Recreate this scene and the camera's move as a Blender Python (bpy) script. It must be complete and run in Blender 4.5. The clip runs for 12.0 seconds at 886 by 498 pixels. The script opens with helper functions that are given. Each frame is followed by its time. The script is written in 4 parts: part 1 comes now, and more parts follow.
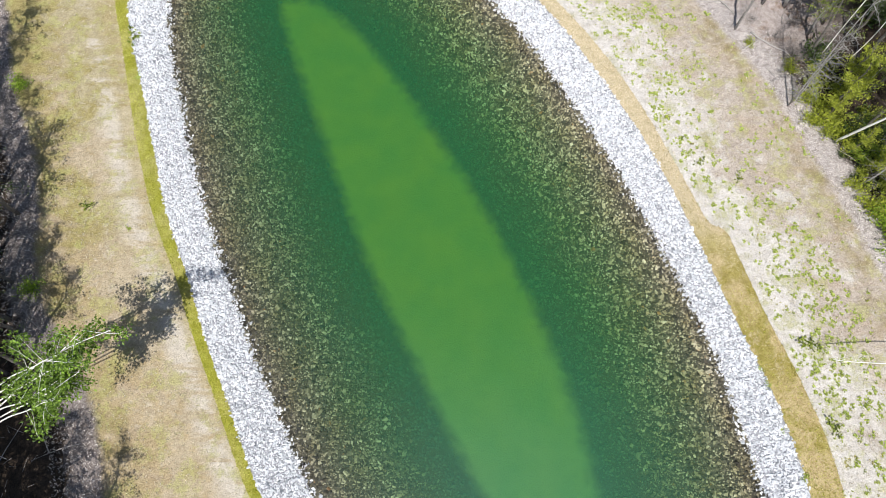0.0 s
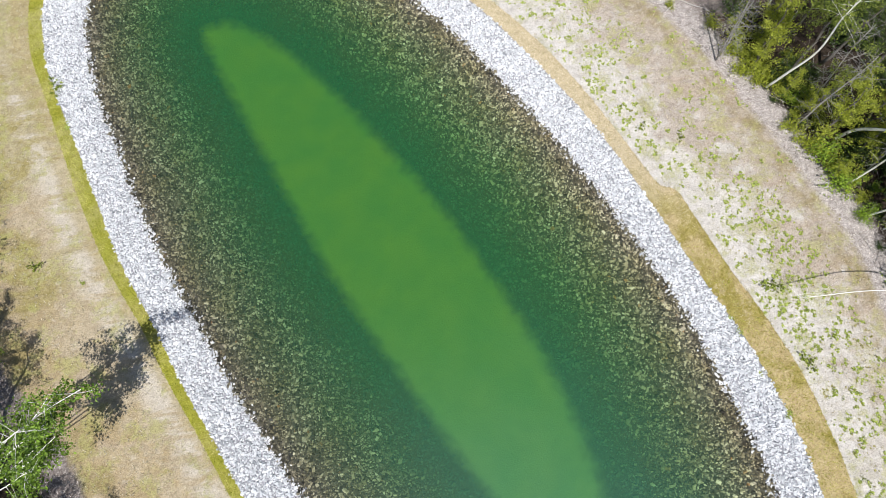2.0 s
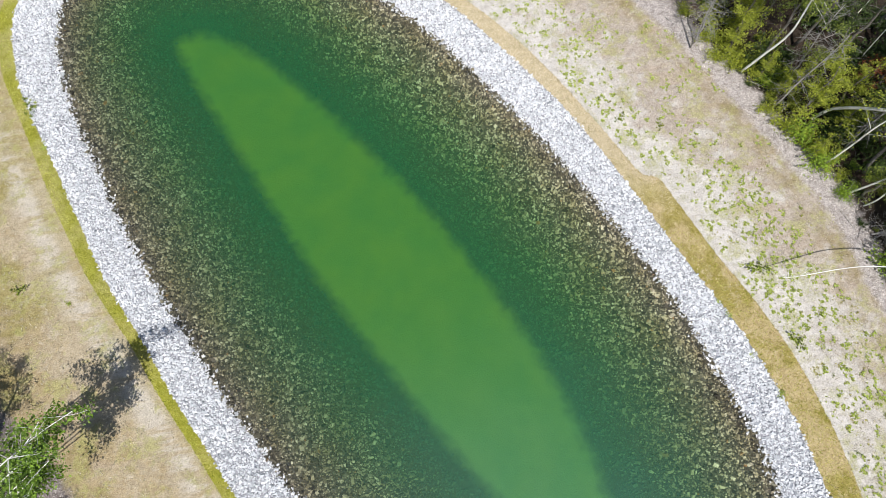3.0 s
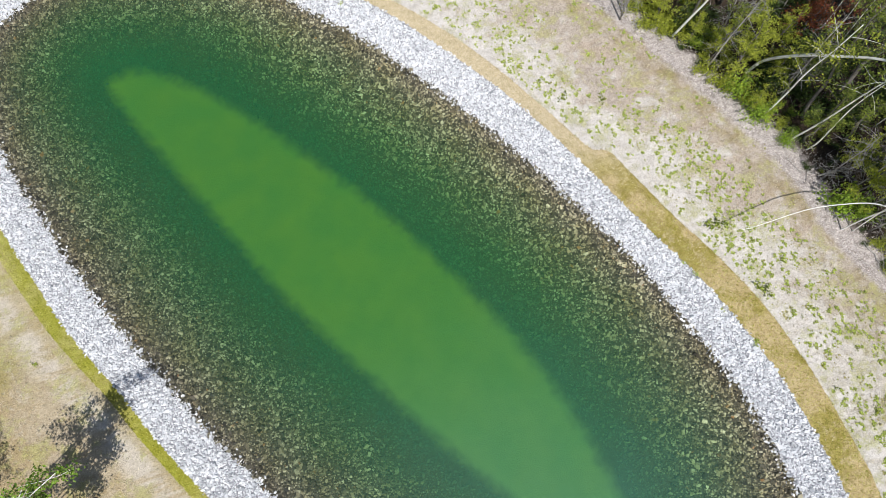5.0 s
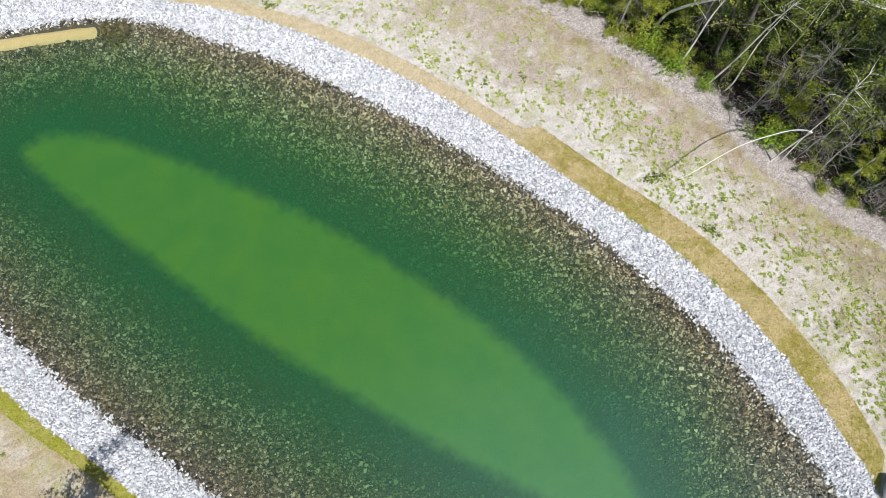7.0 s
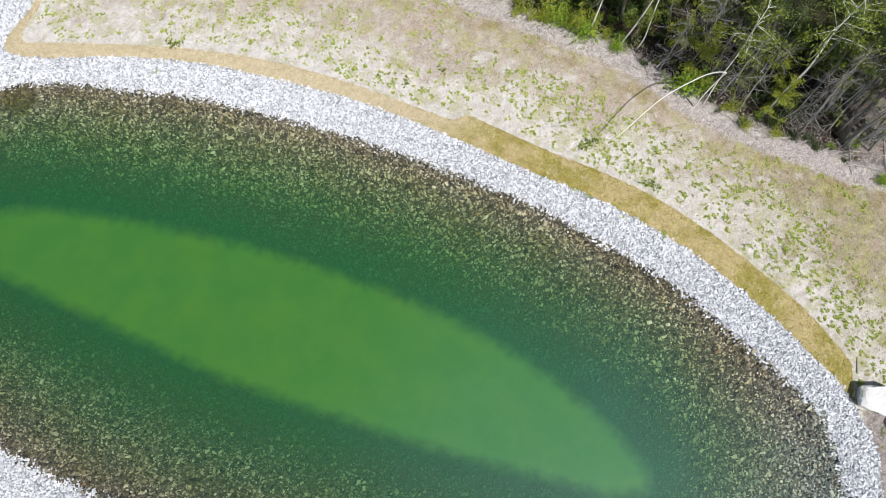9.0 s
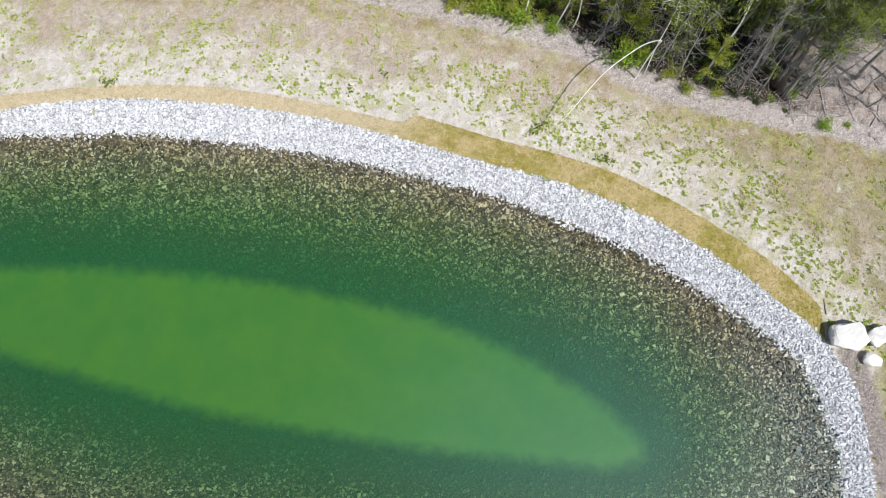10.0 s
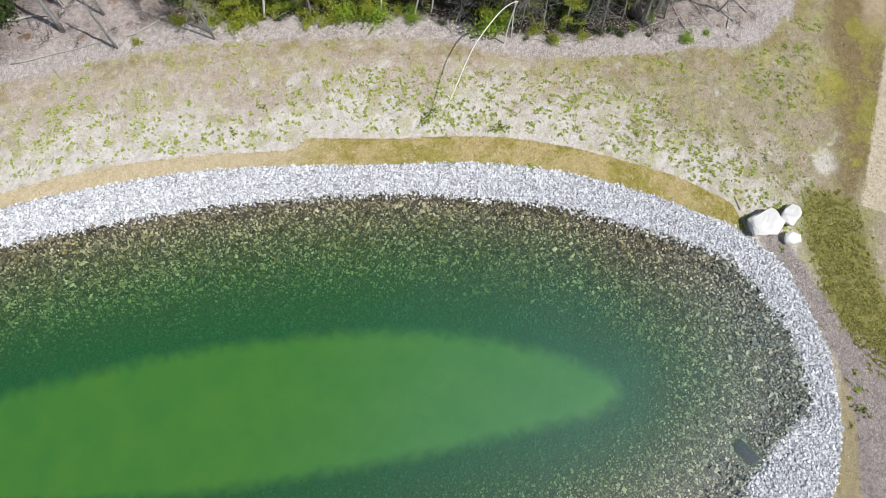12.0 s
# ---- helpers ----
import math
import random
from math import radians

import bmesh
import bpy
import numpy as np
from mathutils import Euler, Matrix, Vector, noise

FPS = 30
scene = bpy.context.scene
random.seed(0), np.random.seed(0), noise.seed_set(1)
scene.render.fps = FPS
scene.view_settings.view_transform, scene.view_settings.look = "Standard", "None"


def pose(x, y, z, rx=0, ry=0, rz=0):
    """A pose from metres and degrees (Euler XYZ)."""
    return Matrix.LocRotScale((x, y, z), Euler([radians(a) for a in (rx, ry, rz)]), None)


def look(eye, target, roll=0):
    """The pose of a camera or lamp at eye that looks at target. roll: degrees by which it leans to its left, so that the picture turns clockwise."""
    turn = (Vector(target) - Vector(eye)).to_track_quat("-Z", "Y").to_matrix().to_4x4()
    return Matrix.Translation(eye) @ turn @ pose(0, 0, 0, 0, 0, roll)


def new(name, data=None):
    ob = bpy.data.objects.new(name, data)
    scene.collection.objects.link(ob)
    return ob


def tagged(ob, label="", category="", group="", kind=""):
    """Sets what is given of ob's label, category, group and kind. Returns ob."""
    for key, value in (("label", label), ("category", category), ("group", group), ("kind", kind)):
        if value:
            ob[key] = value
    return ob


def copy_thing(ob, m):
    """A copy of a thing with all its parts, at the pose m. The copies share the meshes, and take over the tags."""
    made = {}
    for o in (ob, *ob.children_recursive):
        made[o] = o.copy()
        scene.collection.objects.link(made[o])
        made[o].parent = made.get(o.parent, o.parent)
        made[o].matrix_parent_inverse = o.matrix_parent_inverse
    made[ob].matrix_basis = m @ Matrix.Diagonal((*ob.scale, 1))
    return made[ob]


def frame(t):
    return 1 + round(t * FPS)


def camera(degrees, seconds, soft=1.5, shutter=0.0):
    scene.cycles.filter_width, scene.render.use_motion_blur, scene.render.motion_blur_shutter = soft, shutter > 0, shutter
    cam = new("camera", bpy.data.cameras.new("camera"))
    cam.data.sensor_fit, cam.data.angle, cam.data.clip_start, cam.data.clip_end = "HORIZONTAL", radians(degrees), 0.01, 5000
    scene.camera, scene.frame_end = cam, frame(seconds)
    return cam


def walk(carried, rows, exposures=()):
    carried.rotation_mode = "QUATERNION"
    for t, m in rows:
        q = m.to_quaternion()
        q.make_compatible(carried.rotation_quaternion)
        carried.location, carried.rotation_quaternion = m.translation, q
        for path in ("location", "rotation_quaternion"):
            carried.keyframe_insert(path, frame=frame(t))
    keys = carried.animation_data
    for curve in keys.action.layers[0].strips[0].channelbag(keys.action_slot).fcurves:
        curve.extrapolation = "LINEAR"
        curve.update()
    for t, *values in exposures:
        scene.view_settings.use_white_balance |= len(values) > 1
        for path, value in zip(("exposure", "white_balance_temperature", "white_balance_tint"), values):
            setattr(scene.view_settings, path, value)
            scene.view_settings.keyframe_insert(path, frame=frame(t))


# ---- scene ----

# ============ camera: a drone hovering over one spot, turning on its own axis ============
cam = camera(67.0, 12.0, soft=0.8)
EYE = (0.0, 0.0, 32.0)
TILT = 70.85          # degrees below the horizon
PATH = [(0.0, 0.0), (0.5, 3.05), (1.0, 5.56), (1.5, 7.73), (2.0, 9.75), (2.5, 11.47), (3.0, 13.09), (5.0, 22.1),
        (5.5, 24.73), (6.0, 28.02), (6.5, 31.16), (7.0, 33.98), (9.0, 45.93), (9.5, 49.94), (10.0, 54.49),
        (10.5, 59.2), (11.0, 63.74), (11.5, 68.36), (12.0, 72.87)]
walk(cam, [(t, pose(*EYE, 90 - TILT, 0, -yaw)) for t, yaw in PATH], exposures=[(0.0, 0.18), (2.0, 0.1), (5.0, 0.04), (9.5, 0.04), (12.0, -0.06)])

# ============ world and sun ============
SUN_ELEVATION, SHADOW_AZIMUTH = 58.5, 80.0     # shadows fall towards 80 degrees from +x
world = bpy.data.worlds.new("sky")
scene.world = world
world.use_nodes = True
wt = world.node_tree
sky = wt.nodes.new("ShaderNodeTexSky")
sky.sky_type, sky.sun_disc = "NISHITA", False
sky.sun_elevation = radians(SUN_ELEVATION)
sky.sun_rotation = radians(90 - (SHADOW_AZIMUTH + 180))
wt.links.new(sky.outputs[0], wt.nodes["Background"].inputs[0])
wt.nodes["Background"].inputs[1].default_value = 0.072
sun_data = bpy.data.lights.new("sun", "SUN")
sun_data.energy, sun_data.angle, sun_data.color = 4.45, radians(0.53), (1.0, 0.975, 0.94)
sun = new("sun", sun_data)
ce, az = math.cos(radians(SUN_ELEVATION)), radians(SHADOW_AZIMUTH)
sun.matrix_world = look((0, 0, 60), (ce * math.cos(az), ce * math.sin(az), 60 - math.sin(radians(SUN_ELEVATION))))


# ============ node helpers ============
class Nodes:
    def __init__(self, name):
        self.m = bpy.data.materials.new(name)
        self.m.use_nodes = True
        self.t = self.m.node_tree
        self.t.nodes.clear()
        self.out = self.t.nodes.new("ShaderNodeOutputMaterial")
        self.geo = self.t.nodes.new("ShaderNodeNewGeometry")
        self.pos = self.geo.outputs["Position"]
        self.island = self.geo.outputs["Random Per Island"]

    def put(self, socket, value):
        if isinstance(value, bpy.types.NodeSocket):
            self.t.links.new(value, socket)
        elif isinstance(value, tuple) and len(value) == 3 and socket.type == "RGBA":
            socket.default_value = (*value, 1)
        else:
            socket.default_value = value

    def attr(self, name):
        n = self.t.nodes.new("ShaderNodeAttribute")
        n.attribute_name = name
        return n.outputs["Fac"]

    def calc(self, op, a, b=0.0, c=0.0):
        n = self.t.nodes.new("ShaderNodeMath")
        n.operation = op
        for k, v in enumerate((a, b, c)):
            self.put(n.inputs[k], v)
        return n.outputs[0]

    def noise(self, scale, detail=4.0, rough=0.55, vec=None, warp=0.0):
        n = self.t.nodes.new("ShaderNodeTexNoise")
        self.put(n.inputs["Vector"], vec or self.pos)
        n.inputs["Scale"].default_value, n.inputs["Detail"].default_value = scale, detail
        n.inputs["Roughness"].default_value, n.inputs["Distortion"].default_value = rough, warp
        return n.outputs["Fac"]

    def cells(self, scale, vec=None):
        n = self.t.nodes.new("ShaderNodeTexVoronoi")
        self.put(n.inputs["Vector"], vec or self.pos)
        n.inputs["Scale"].default_value = scale
        return n

    def stretch(self, sx, sy, sz, turn=0.0):
        n = self.t.nodes.new("ShaderNodeMapping")
        self.put(n.inputs["Vector"], self.pos)
        n.inputs["Scale"].default_value = (sx, sy, sz)
        n.inputs["Rotation"].default_value = (0, 0, radians(turn))
        return n.outputs[0]

    def step(self, v, lo, hi, a=0.0, b=1.0):
        n = self.t.nodes.new("ShaderNodeMapRange")
        n.interpolation_type = "SMOOTHSTEP"
        for k, x in enumerate((v, lo, hi, a, b)):
            self.put(n.inputs[k], x)
        return n.outputs[0]

    def mix(self, fac, a, b, how="MIX"):
        n = self.t.nodes.new("ShaderNodeMix")
        n.data_type, n.blend_type = "RGBA", how
        self.put(n.inputs[0], fac)
        self.put(n.inputs[6], a)
        self.put(n.inputs[7], b)
        return n.outputs[2]

    def ramp(self, fac, stops):
        n = self.t.nodes.new("ShaderNodeValToRGB")
        e = n.color_ramp.elements
        while len(e) < len(stops):
            e.new(0.5)
        for k, (at, col) in enumerate(stops):
            e[k].position, e[k].color = at, (*col, 1)
        self.put(n.inputs[0], fac)
        return n.outputs[0]

    def bump(self, height, strength=0.5, distance=0.02):
        n = self.t.nodes.new("ShaderNodeBump")
        n.inputs["Strength"].default_value, n.inputs["Distance"].default_value = strength, distance
        self.put(n.inputs["Height"], height)
        return n.outputs[0]

    def surface(self, color, rough=0.9, normal=None, metal=0.0, spec=0.3):
        n = self.t.nodes.new("ShaderNodeBsdfPrincipled")
        self.put(n.inputs["Base Color"], color)
        self.put(n.inputs["Roughness"], rough)
        n.inputs["Metallic"].default_value = metal
        n.inputs["Specular IOR Level"].default_value = spec
        if normal is not None:
            self.put(n.inputs["Normal"], normal)
        return n.outputs[0]

    def shader(self, kind, color=None, **inputs):
        n = self.t.nodes.new(kind)
        if color is not None:
            self.put(n.inputs["Color"], color)
        return n

    def blend(self, fac, a, b):
        n = self.t.nodes.new("ShaderNodeMixShader")
        self.put(n.inputs[0], fac)
        self.put(n.inputs[1], a)
        self.put(n.inputs[2], b)
        return n.outputs[0]

    def done(self, shader):
        self.t.links.new(shader, self.out.inputs["Surface"])
        return self.m


# ============ materials ============
def ground_material():
    n = Nodes("ground_cover")
    d_riprap, d_turf, d_lawn = n.attr("d_riprap"), n.attr("d_turf"), n.attr("d_lawn")
    d_water, d_bottom = n.attr("d_water"), n.attr("d_bottom")
    d_track, d_weeds, d_straw = n.attr("d_track"), n.attr("d_weeds"), n.attr("d_straw")
    west = n.attr("west")
    big, mid = n.noise(0.35, 3, 0.5), n.noise(1.3, 5, 0.6, warp=0.4)
    rough, grain = n.noise(3.6, 8, 0.78), n.noise(17.0, 3, 0.7)
    fine = n.step(n.calc("ADD", n.calc("MULTIPLY", rough, 0.5), n.calc("MULTIPLY", grain, 0.5)), 0.3, 0.7)
    # lawn: thin dry grass, bare pale sand nearer the stones, browner further up
    brown = n.mix(fine, (0.29, 0.238, 0.196), (0.65, 0.57, 0.485))
    yellow = n.mix(fine, (0.25, 0.183, 0.095), (0.58, 0.465, 0.29))
    olive = n.mix(fine, (0.19, 0.15, 0.05), (0.5, 0.43, 0.2))
    bare = n.mix(west, n.mix(fine, (0.42, 0.385, 0.345), (0.79, 0.75, 0.695)), n.mix(fine, (0.36, 0.3, 0.22), (0.72, 0.64, 0.51)))
    split = n.t.nodes.new("ShaderNodeSeparateXYZ")
    n.put(split.inputs[0], n.pos)
    north = split.outputs["Y"]
    base = n.mix(west, brown, n.mix(n.step(n.calc("ADD", big, n.calc("MULTIPLY", n.calc("SUBTRACT", north, 13.0), 0.017)), 0.43, 0.6), yellow, olive))
    base = n.mix(n.attr("south"), base, n.mix(n.step(mid, 0.4, 0.62), n.mix(fine, (0.2, 0.165, 0.11), (0.5, 0.43, 0.31)), n.mix(fine, (0.16, 0.145, 0.06), (0.4, 0.37, 0.2))))
    sandy = n.calc("ADD", n.calc("ADD", n.calc("MULTIPLY", d_turf, 0.075), n.calc("MULTIPLY", big, 0.7)), n.calc("ADD", n.calc("MULTIPLY", mid, 0.85), n.calc("MULTIPLY", rough, 0.45)))
    base = n.mix(n.calc("MULTIPLY", n.step(sandy, 1.3, 1.12), n.calc("SUBTRACT", 1.0, n.calc("MAXIMUM", n.calc("MULTIPLY", west, 0.55), n.calc("MULTIPLY", n.attr("south"), 0.4)))), base, bare)
    base = n.mix(n.calc("MULTIPLY", n.calc("MULTIPLY", n.step(mid, 0.5, 0.64), n.step(n.noise(0.5, 2, 0.5), 0.5, 0.64)), 0.8), base, bare)
    streak = n.noise(1.0, 5, 0.62, n.stretch(0.45, 1.5, 1, 20), 0.5)
    pale = n.calc("MULTIPLY", n.step(streak, 0.43, 0.55), n.step(n.calc("ADD", d_turf, n.calc("MULTIPLY", big, 2.0)), 4.6, 1.6))
    base = n.mix(n.calc("MULTIPLY", pale, n.calc("SUBTRACT", 0.7, n.calc("MULTIPLY", west, 0.7))), base, n.mix(fine, (0.52, 0.485, 0.45), (0.84, 0.805, 0.765)))
    tan = n.calc("MULTIPLY", n.step(n.noise(0.6, 4, 0.6, n.stretch(0.5, 1.4, 1, 20)), 0.5, 0.62), n.step(d_turf, 2.0, 4.0))
    base = n.mix(n.calc("MULTIPLY", tan, 0.5), base, n.mix(fine, (0.28, 0.21, 0.15), (0.6, 0.485, 0.375)))
    reach = n.calc("ADD", 0.1, n.calc("MULTIPLY", n.calc("MAXIMUM", north, 0.0), 0.036))
    off = n.calc("SUBTRACT", n.calc("ADD", d_turf, n.calc("MULTIPLY", n.calc("SUBTRACT", mid, 0.5), 0.7)), reach)
    sand_strip = n.calc("MULTIPLY", n.calc("MULTIPLY", n.step(off, 1.5, 0.5), west), n.step(n.calc("SUBTRACT", streak, n.calc("MULTIPLY", n.calc("MAXIMUM", n.calc("SUBTRACT", north, 15.0), 0.0), 0.012)), 0.4, 0.54))
    base = n.mix(n.calc("MULTIPLY", sand_strip, 0.85), base, n.mix(fine, (0.44, 0.39, 0.32), (0.76, 0.7, 0.61)))
    base = n.mix(n.calc("MULTIPLY", n.calc("MULTIPLY", n.step(off, 0.3, -0.3), west), 0.6), base, n.mix(fine, (0.25, 0.195, 0.08), (0.53, 0.43, 0.22)))
    patch = n.t.nodes.new("ShaderNodeVectorMath")
    patch.operation = "DISTANCE"
    n.put(patch.inputs[0], n.pos)
    patch.inputs[1].default_value = (21.2, -14.6, 0.2)
    base = n.mix(n.step(n.calc("ADD", patch.outputs["Value"], n.calc("MULTIPLY", mid, 1.4)), 1.6, 1.1, 0.0, 0.85), base, n.mix(fine, (0.5, 0.47, 0.42), (0.8, 0.77, 0.7)))
    verge = n.calc("MULTIPLY", n.step(n.calc("ADD", d_lawn, n.calc("MULTIPLY", mid, 2.4)), -0.6, 0.6), n.step(n.noise(0.7, 5, 0.7), 0.4, 0.62))
    base = n.mix(n.calc("MULTIPLY", verge, 0.7), base, n.mix(fine, (0.16, 0.128, 0.045), (0.4, 0.315, 0.14)))
    green = n.calc("MULTIPLY", n.step(n.noise(0.8, 6, 0.72), 0.48, 0.6), n.step(rough, 0.36, 0.54))
    base = n.mix(n.calc("MULTIPLY", green, 0.6), base, n.mix(fine, (0.22, 0.23, 0.06), (0.52, 0.5, 0.19)))
    specks = n.step(n.noise(6.5, 5, 0.78), 0.6, 0.7)
    base = n.mix(n.calc("MULTIPLY", specks, 0.75), base, (0.1, 0.08, 0.04))
    # thicker weeds and straw at the south end, a damp track
    weed = n.mix(fine, (0.09, 0.085, 0.02), (0.36, 0.33, 0.11))
    base = n.mix(n.step(n.calc("ADD", d_weeds, n.calc("MULTIPLY", mid, 1.6)), 2.9, 1.9), base, weed)
    damp = n.mix(fine, (0.12, 0.09, 0.04), (0.33, 0.255, 0.13))
    damp = n.mix(n.step(n.noise(0.45, 3, 0.5), 0.44, 0.6), damp, n.mix(fine, (0.16, 0.145, 0.025), (0.38, 0.34, 0.1)))
    base = n.mix(n.step(n.calc("ADD", d_track, n.calc("MULTIPLY", n.calc("ADD", mid, big), 1.2)), 1.9, 0.5), base, damp)
    fresh = n.calc("MULTIPLY", n.step(n.calc("ADD", n.attr("fresh"), n.calc("MULTIPLY", n.calc("SUBTRACT", mid, 0.5), 1.6)), 1.5, 0.3), 0.75)
    base = n.mix(fresh, base, n.mix(fine, (0.2, 0.19, 0.02), (0.46, 0.42, 0.09)))
    beyond = n.step(n.calc("ADD", n.attr("beyond"), n.calc("MULTIPLY", n.calc("SUBTRACT", rough, 0.5), 0.5)), 0.0, 0.25)
    base = n.mix(beyond, base, n.mix(fine, (0.34, 0.28, 0.19), (0.74, 0.65, 0.5)))
    far_rut = n.calc("MULTIPLY", n.step(n.calc("ADD", n.attr("rut_off"), n.calc("MULTIPLY", mid, 0.7)), 1.3, 0.7), n.attr("rut"))
    base = n.mix(n.calc("MULTIPLY", far_rut, 0.85), base, n.mix(fine, (0.34, 0.26, 0.16), (0.58, 0.48, 0.34)))
    soil = n.calc("MULTIPLY", n.step(n.calc("ADD", north, n.calc("MULTIPLY", mid, 1.6)), -15.2, -16.2), n.step(d_riprap, 1.6, 1.0))
    base = n.mix(n.calc("MULTIPLY", soil, 0.85), base, n.mix(fine, (0.17, 0.135, 0.06), (0.42, 0.345, 0.19)))
    chaff = n.mix(fine, (0.1, 0.085, 0.08), (0.48, 0.42, 0.4))
    base = n.mix(n.step(n.calc("ADD", n.calc("ADD", d_straw, n.step(north, -16.0, -18.5, 0.0, -0.9)), n.calc("MULTIPLY", rough, 0.8)), 1.15, 0.8), base, chaff)
    # turf band along the stones
    turf_tone = n.noise(0.5, 4, 0.6)
    turf = n.mix(fine, (0.2, 0.165, 0.03), (0.52, 0.44, 0.15))
    worn = n.step(n.noise(1.8, 5, 0.7), 0.5, 0.68, 0.0, 0.8)
    turf = n.mix(worn, turf, n.mix(fine, (0.3, 0.22, 0.11), (0.6, 0.5, 0.33)))
    turf = n.mix(n.step(turf_tone, 0.42, 0.6), turf, n.mix(fine, (0.34, 0.25, 0.11), (0.68, 0.56, 0.32)))
    turf = n.mix(n.step(n.calc("ADD", north, n.calc("MULTIPLY", mid, 3.0)), 10.5, 16.0), turf, n.mix(fine, (0.4, 0.33, 0.2), (0.74, 0.63, 0.44)))
    lush = n.mix(fine, (0.2, 0.2, 0.015), (0.46, 0.46, 0.07))
    turf = n.mix(n.calc("MULTIPLY", west, n.step(turf_tone, 0.3, 0.7, 1.0, 0.65)), turf, lush)
    edge = n.calc("ADD", d_turf, n.calc("MULTIPLY", n.calc("SUBTRACT", rough, 0.5), 0.25))
    base = n.mix(n.step(edge, 0.03, -0.03), base, turf)
    # wood chips and leaf litter at the wood's edge; further in a near-black floor with the trees' shade put into its
    # colour
    chips = n.cells(11.0, n.stretch(1, 2.1, 1, 35))
    litter = n.mix(chips.outputs["Color"], (0.45, 0.395, 0.375), (0.84, 0.78, 0.755))
    # on the west side the trees' shade is painted into the litter
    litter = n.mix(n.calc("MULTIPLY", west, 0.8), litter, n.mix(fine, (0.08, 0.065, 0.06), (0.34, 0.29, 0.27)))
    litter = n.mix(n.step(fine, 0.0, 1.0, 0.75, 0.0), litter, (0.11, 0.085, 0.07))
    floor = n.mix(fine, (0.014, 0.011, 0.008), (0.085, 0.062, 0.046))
    # floor of the clearings, left without that painted shade
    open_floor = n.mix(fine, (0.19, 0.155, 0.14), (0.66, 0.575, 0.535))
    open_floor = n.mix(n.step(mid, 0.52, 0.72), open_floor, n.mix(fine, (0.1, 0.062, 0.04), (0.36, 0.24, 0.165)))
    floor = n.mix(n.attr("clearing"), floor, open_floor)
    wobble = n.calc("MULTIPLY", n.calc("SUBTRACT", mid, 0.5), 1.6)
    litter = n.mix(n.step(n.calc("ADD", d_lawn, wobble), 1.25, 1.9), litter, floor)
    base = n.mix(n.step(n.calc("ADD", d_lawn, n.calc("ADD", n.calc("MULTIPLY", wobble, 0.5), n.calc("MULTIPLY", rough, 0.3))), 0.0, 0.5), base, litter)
    # below the stones, and the pond's clay bottom
    rock_bed = n.mix(fine, (0.22, 0.22, 0.24), (0.5, 0.5, 0.53))
    base = n.mix(n.step(d_riprap, 0.04, -0.04), base, rock_bed)
    mud = n.mix(fine, (0.05, 0.046, 0.034), (0.15, 0.138, 0.1))
    base = n.mix(n.step(d_water, 0.05, -0.05), base, mud)
    clay = n.mix(n.noise(0.16, 3, 0.5), (0.52, 0.45, 0.035), (0.6, 0.52, 0.055))
    # towards the south the water's milky, sky-tinted haze is put into the clay's colour
    clay = n.mix(n.step(n.calc("ADD", north, n.calc("MULTIPLY", big, 4.0)), 15.0, 0.0), clay, (0.56, 0.52, 0.25))
    base = n.mix(n.step(n.calc("ADD", d_bottom, n.calc("MULTIPLY", n.calc("SUBTRACT", mid, 0.5), 0.9)), 0.65, -0.4), base, clay)
    height = n.calc("ADD", n.calc("MULTIPLY", rough, 1.0), n.calc("MULTIPLY", grain, 0.6))
    return n.done(n.surface(base, 0.95, n.bump(height, 0.8, 0.08), spec=0.15))


def stone_material(name, stops, rough, stain):
    n = Nodes(name)
    pick = n.island
    col = n.ramp(pick, stops)
    col = n.mix(n.step(n.noise(9.0, 5, 0.7), 0.5, 0.72, 0.0, 0.55), col, stain)
    return n.done(n.surface(col, rough, n.bump(n.noise(30, 4, 0.7), 0.35, 0.02), spec=0.3))


